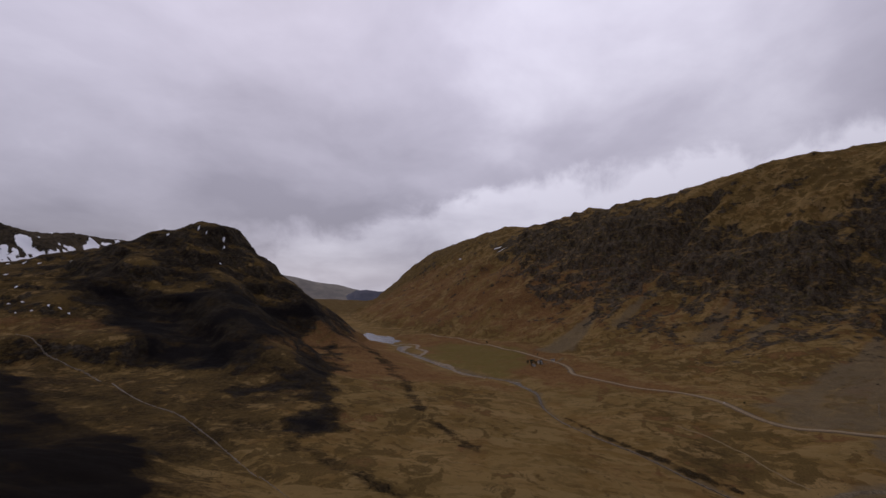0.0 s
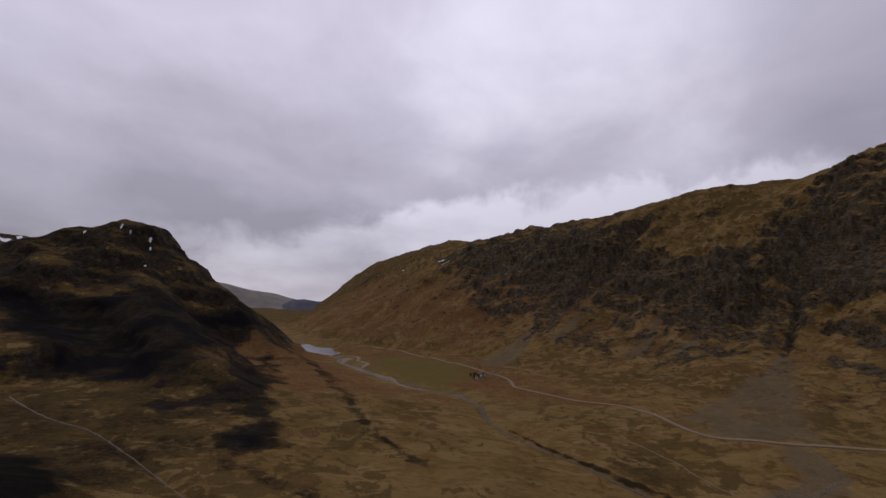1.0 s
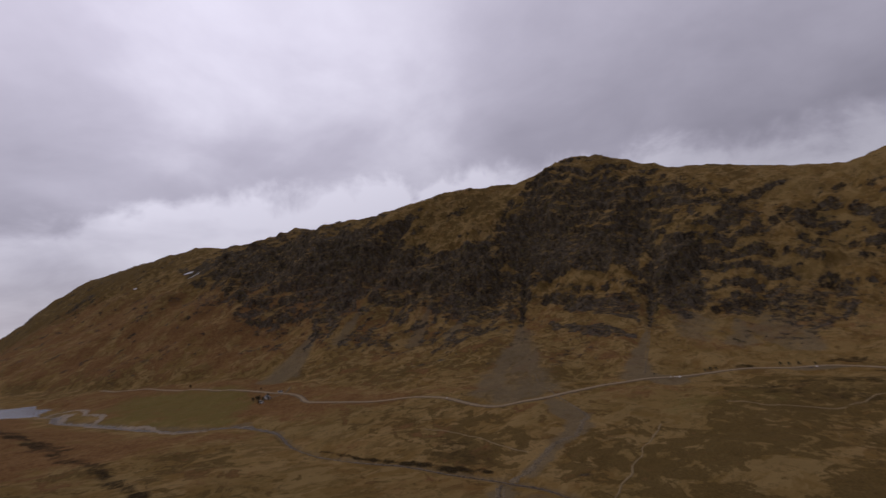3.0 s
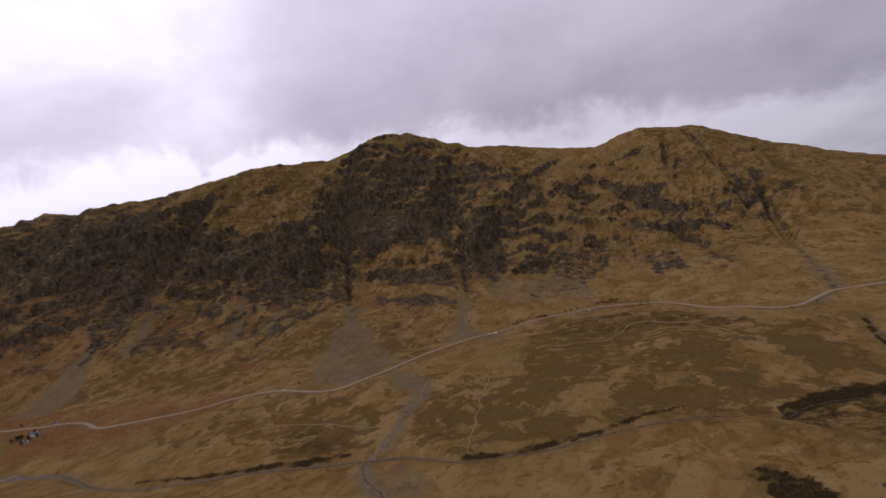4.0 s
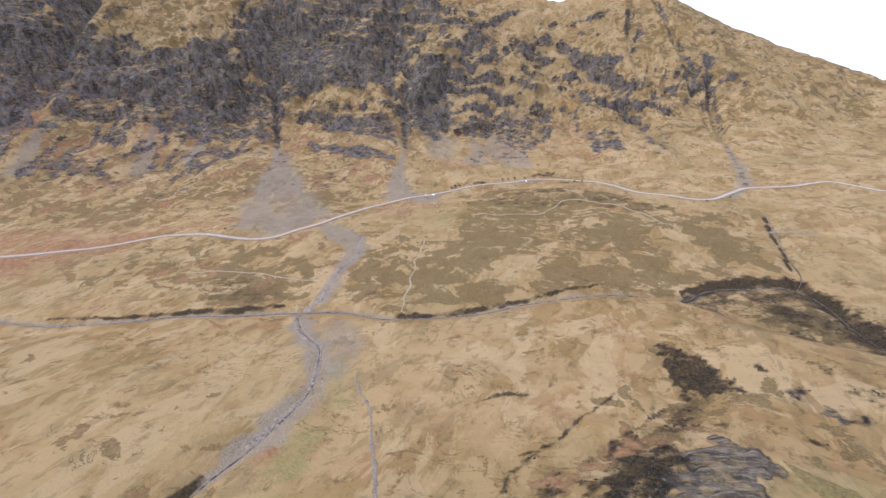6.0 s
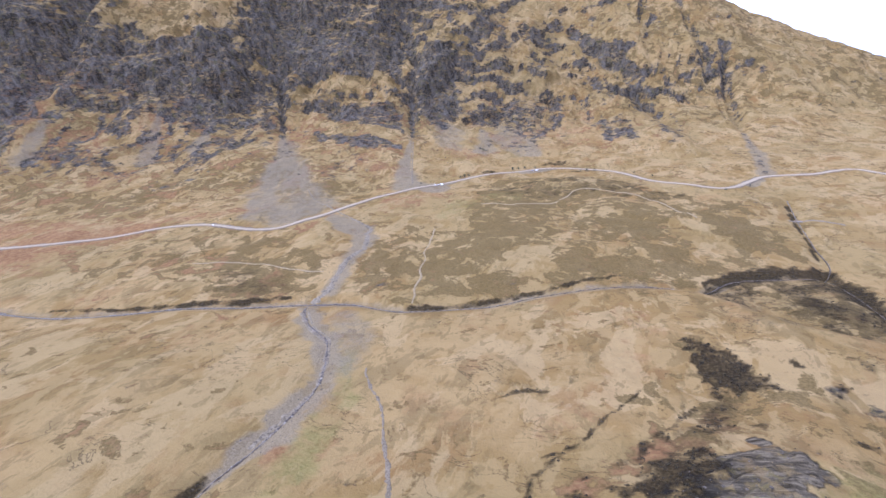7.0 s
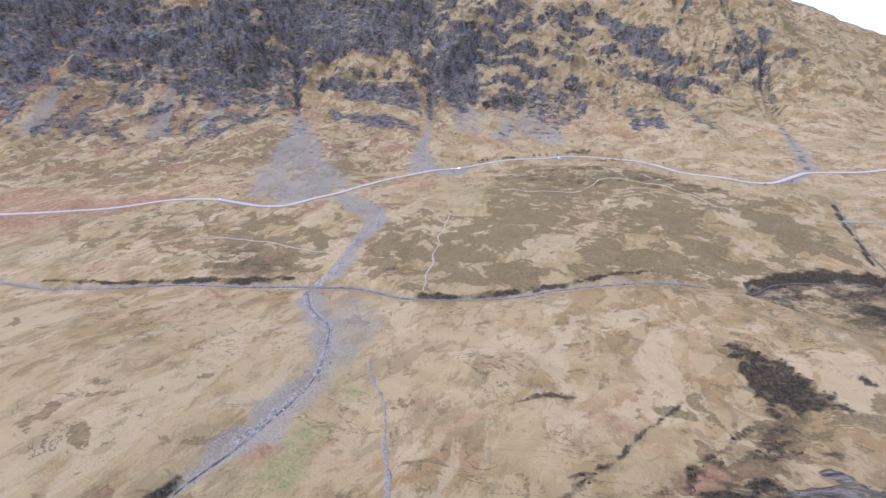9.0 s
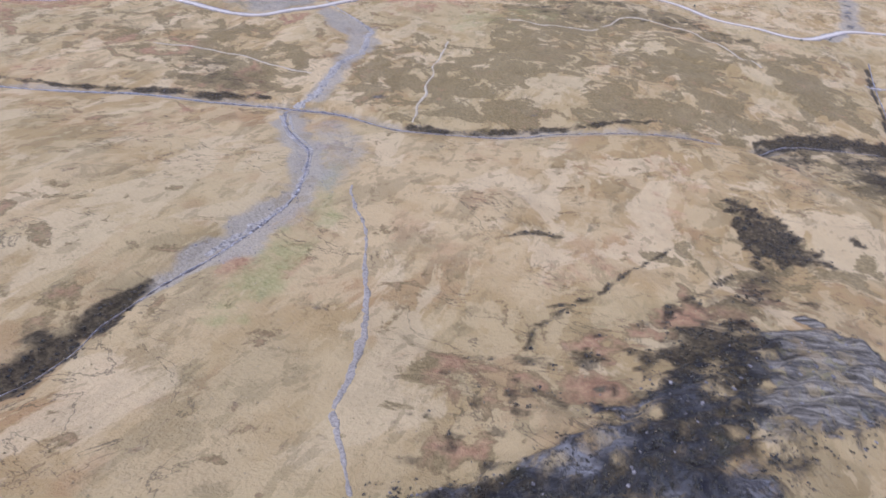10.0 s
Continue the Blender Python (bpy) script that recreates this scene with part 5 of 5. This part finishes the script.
# ---- what nobody could count: boulders, scrub, tussocks ----
def rough_ball(seed):
    """A lump of stone of 80 faces, about one metre across."""
    bm = bmesh.new()
    bmesh.ops.create_icosphere(bm, subdivisions=2, radius=0.5)
    for v in bm.verts:
        n = noise.noise(v.co * 2.3 + Vector((seed * 7.7, 0, 0)))
        v.co *= 1 + 0.5 * n
        v.co.z *= 0.7
        v.co = Vector([max(-0.42, min(0.42, q)) for q in v.co])
    co = np.array([v.co[:] for v in bm.verts])
    fa = np.array([[v.index for v in f.verts] for f in bm.faces])
    bm.free()
    return co, fa


def sprig(seed, leaves, spread):
    """A clump of small leaves, about one metre across."""
    rng = np.random.RandomState(seed)
    c = rng.normal(0, 1, (leaves, 3))
    c /= np.linalg.norm(c, axis=1)[:, None]
    c *= (0.25 + 0.3 * rng.rand(leaves))[:, None]
    c[:, 2] = np.abs(c[:, 2]) * spread
    u = rng.normal(0, 1, (leaves, 3))
    u /= np.linalg.norm(u, axis=1)[:, None]
    v = np.cross(u, rng.normal(0, 1, (leaves, 3)))
    v /= np.linalg.norm(v, axis=1)[:, None]
    s = (0.10 + 0.10 * rng.rand(leaves))[:, None]
    co = np.stack([c + u * s, c + v * s * 0.7, c - u * s, c - v * s * 0.7], 1).reshape(-1, 3)
    return co, np.arange(leaves * 4).reshape(-1, 4)


def tussock(seed, blades=9):
    rng = np.random.RandomState(seed)
    a = rng.rand(blades) * 6.283
    lean, tall = 0.25 + 0.35 * rng.rand(blades), 0.5 + 0.5 * rng.rand(blades)
    d, n = np.stack([np.cos(a), np.sin(a)], -1), np.stack([-np.sin(a), np.cos(a)], -1)
    p0, p1, p2 = d * 0.08, d * (lean * 0.5)[:, None], d * lean[:, None]
    w = 0.14
    rows = [np.column_stack([p0 - n * w, np.full(blades, -0.1)]), np.column_stack([p0 + n * w, np.full(blades, -0.1)]), np.column_stack([p1 + n * w * 0.8, tall * 0.75]), np.column_stack([p2, tall * 0.8])]
    return np.stack(rows, 1).reshape(-1, 3), np.arange(blades * 4).reshape(-1, 4)


def scatter(name, kinds, xs, ys, sizes, material, label, category, seed, squash=1.0, sink=0.1):
    rng = np.random.RandomState(seed)
    co, fa, n = [], [], 0
    z = height_at(xs, ys)
    turn, pick = rng.rand(len(xs)) * 6.283, rng.randint(0, len(kinds), len(xs))
    for k, (c, f) in enumerate(kinds):
        m = np.where(pick == k)[0]
        if not len(m):
            continue
        cs, sn = np.cos(turn[m])[:, None], np.sin(turn[m])[:, None]
        s = sizes[m][:, None]
        p = np.stack([(c[None, :, 0] * cs - c[None, :, 1] * sn) * s + xs[m][:, None], (c[None, :, 0] * sn + c[None, :, 1] * cs) * s + ys[m][:, None],
                      c[None, :, 2] * s * squash + (z[m] - sink * sizes[m])[:, None]], -1)
        co.append(p.reshape(-1, 3))
        fa.append((f[None] + (np.arange(len(m)) * len(c))[:, None, None] + n).reshape(-1, f.shape[1]))
        n += len(m) * len(c)
    me = mesh_of(name, np.vstack(co), np.vstack(fa), True)
    me.materials.append(material)
    return tagged(new(name, me), label, category, kind="stuff")


def sample(layer, count, x0, x1, y0, y1, seed, least=0.3):
    """Places drawn where a cover layer is strong."""
    rng = np.random.RandomState(seed)
    x, y = rng.uniform(x0, x1, count * 30), rng.uniform(y0, y1, count * 30)
    i, j = np.searchsorted(GX, x) - 1, np.searchsorted(GY, y) - 1
    w = layer[j, i]
    keep = (w > least) & (rng.rand(len(x)) < w)
    return x[keep][:count], y[keep][:count]


STONES = [rough_ball(i) for i in range(7)]
rs = np.random.RandomState(5)
x, y = sample(scree, 2600, -300, 160, -240, 470, 21)
scatter("boulders", STONES, x, y, 0.35 + 1.1 * rs.rand(len(x)) ** 3, BOULDER, "grey boulders strewn over gravel and scree", "boulders", 31, 0.8)
x, y = sample(skirts, 900, -1050, 420, 150, 900, 22)
scatter("boulders", STONES, x, y, 0.8 + 2.6 * rs.rand(len(x)) ** 3, BOULDER, "fallen blocks below the crags", "boulders", 32, 0.8)
x, y = sample(nose, 320, 200, 440, -260, -60, 23)
scatter("boulders", STONES, x, y, 0.3 + 1.6 * rs.rand(len(x)) ** 4, BOULDER, "broken blocks on the rocky nose", "boulders", 33, 0.7)
SPRIGS = [sprig(i, 34, 0.8) for i in range(6)]
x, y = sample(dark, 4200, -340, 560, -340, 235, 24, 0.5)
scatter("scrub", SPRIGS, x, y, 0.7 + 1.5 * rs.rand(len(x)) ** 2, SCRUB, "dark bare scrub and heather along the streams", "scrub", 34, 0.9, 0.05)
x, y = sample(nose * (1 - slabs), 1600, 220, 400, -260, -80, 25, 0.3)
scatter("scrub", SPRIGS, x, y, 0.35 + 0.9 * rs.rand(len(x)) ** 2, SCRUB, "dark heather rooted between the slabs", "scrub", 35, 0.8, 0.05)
x, y = sample(heath, 2600, 30, 540, 40, 560, 26, 0.4)
scatter("heather", SPRIGS, x, y, 0.6 + 1.0 * rs.rand(len(x)), leaf_material("heather_leaves", (0.034, 0.024, 0.008), (0.078, 0.056, 0.018)), "low brown heather on the moor", "heather", 36, 0.55, 0.05)
TUSSOCKS = [tussock(i) for i in range(6)]
gx, gy = rs.uniform(60, 470, 4000), rs.uniform(-300, 110, 4000)
keep = fbm(gx, gy, 24, 391, 4) + 0.5 * fbm(gx, gy, 8, 395, 2) > 0.05
scatter("tussocks", TUSSOCKS, gx[keep], gy[keep], 0.35 + 0.6 * rs.rand(keep.sum()), TUFT, "straw-coloured grass tussocks on the slope", "grass", 37, 0.9, 0.0)
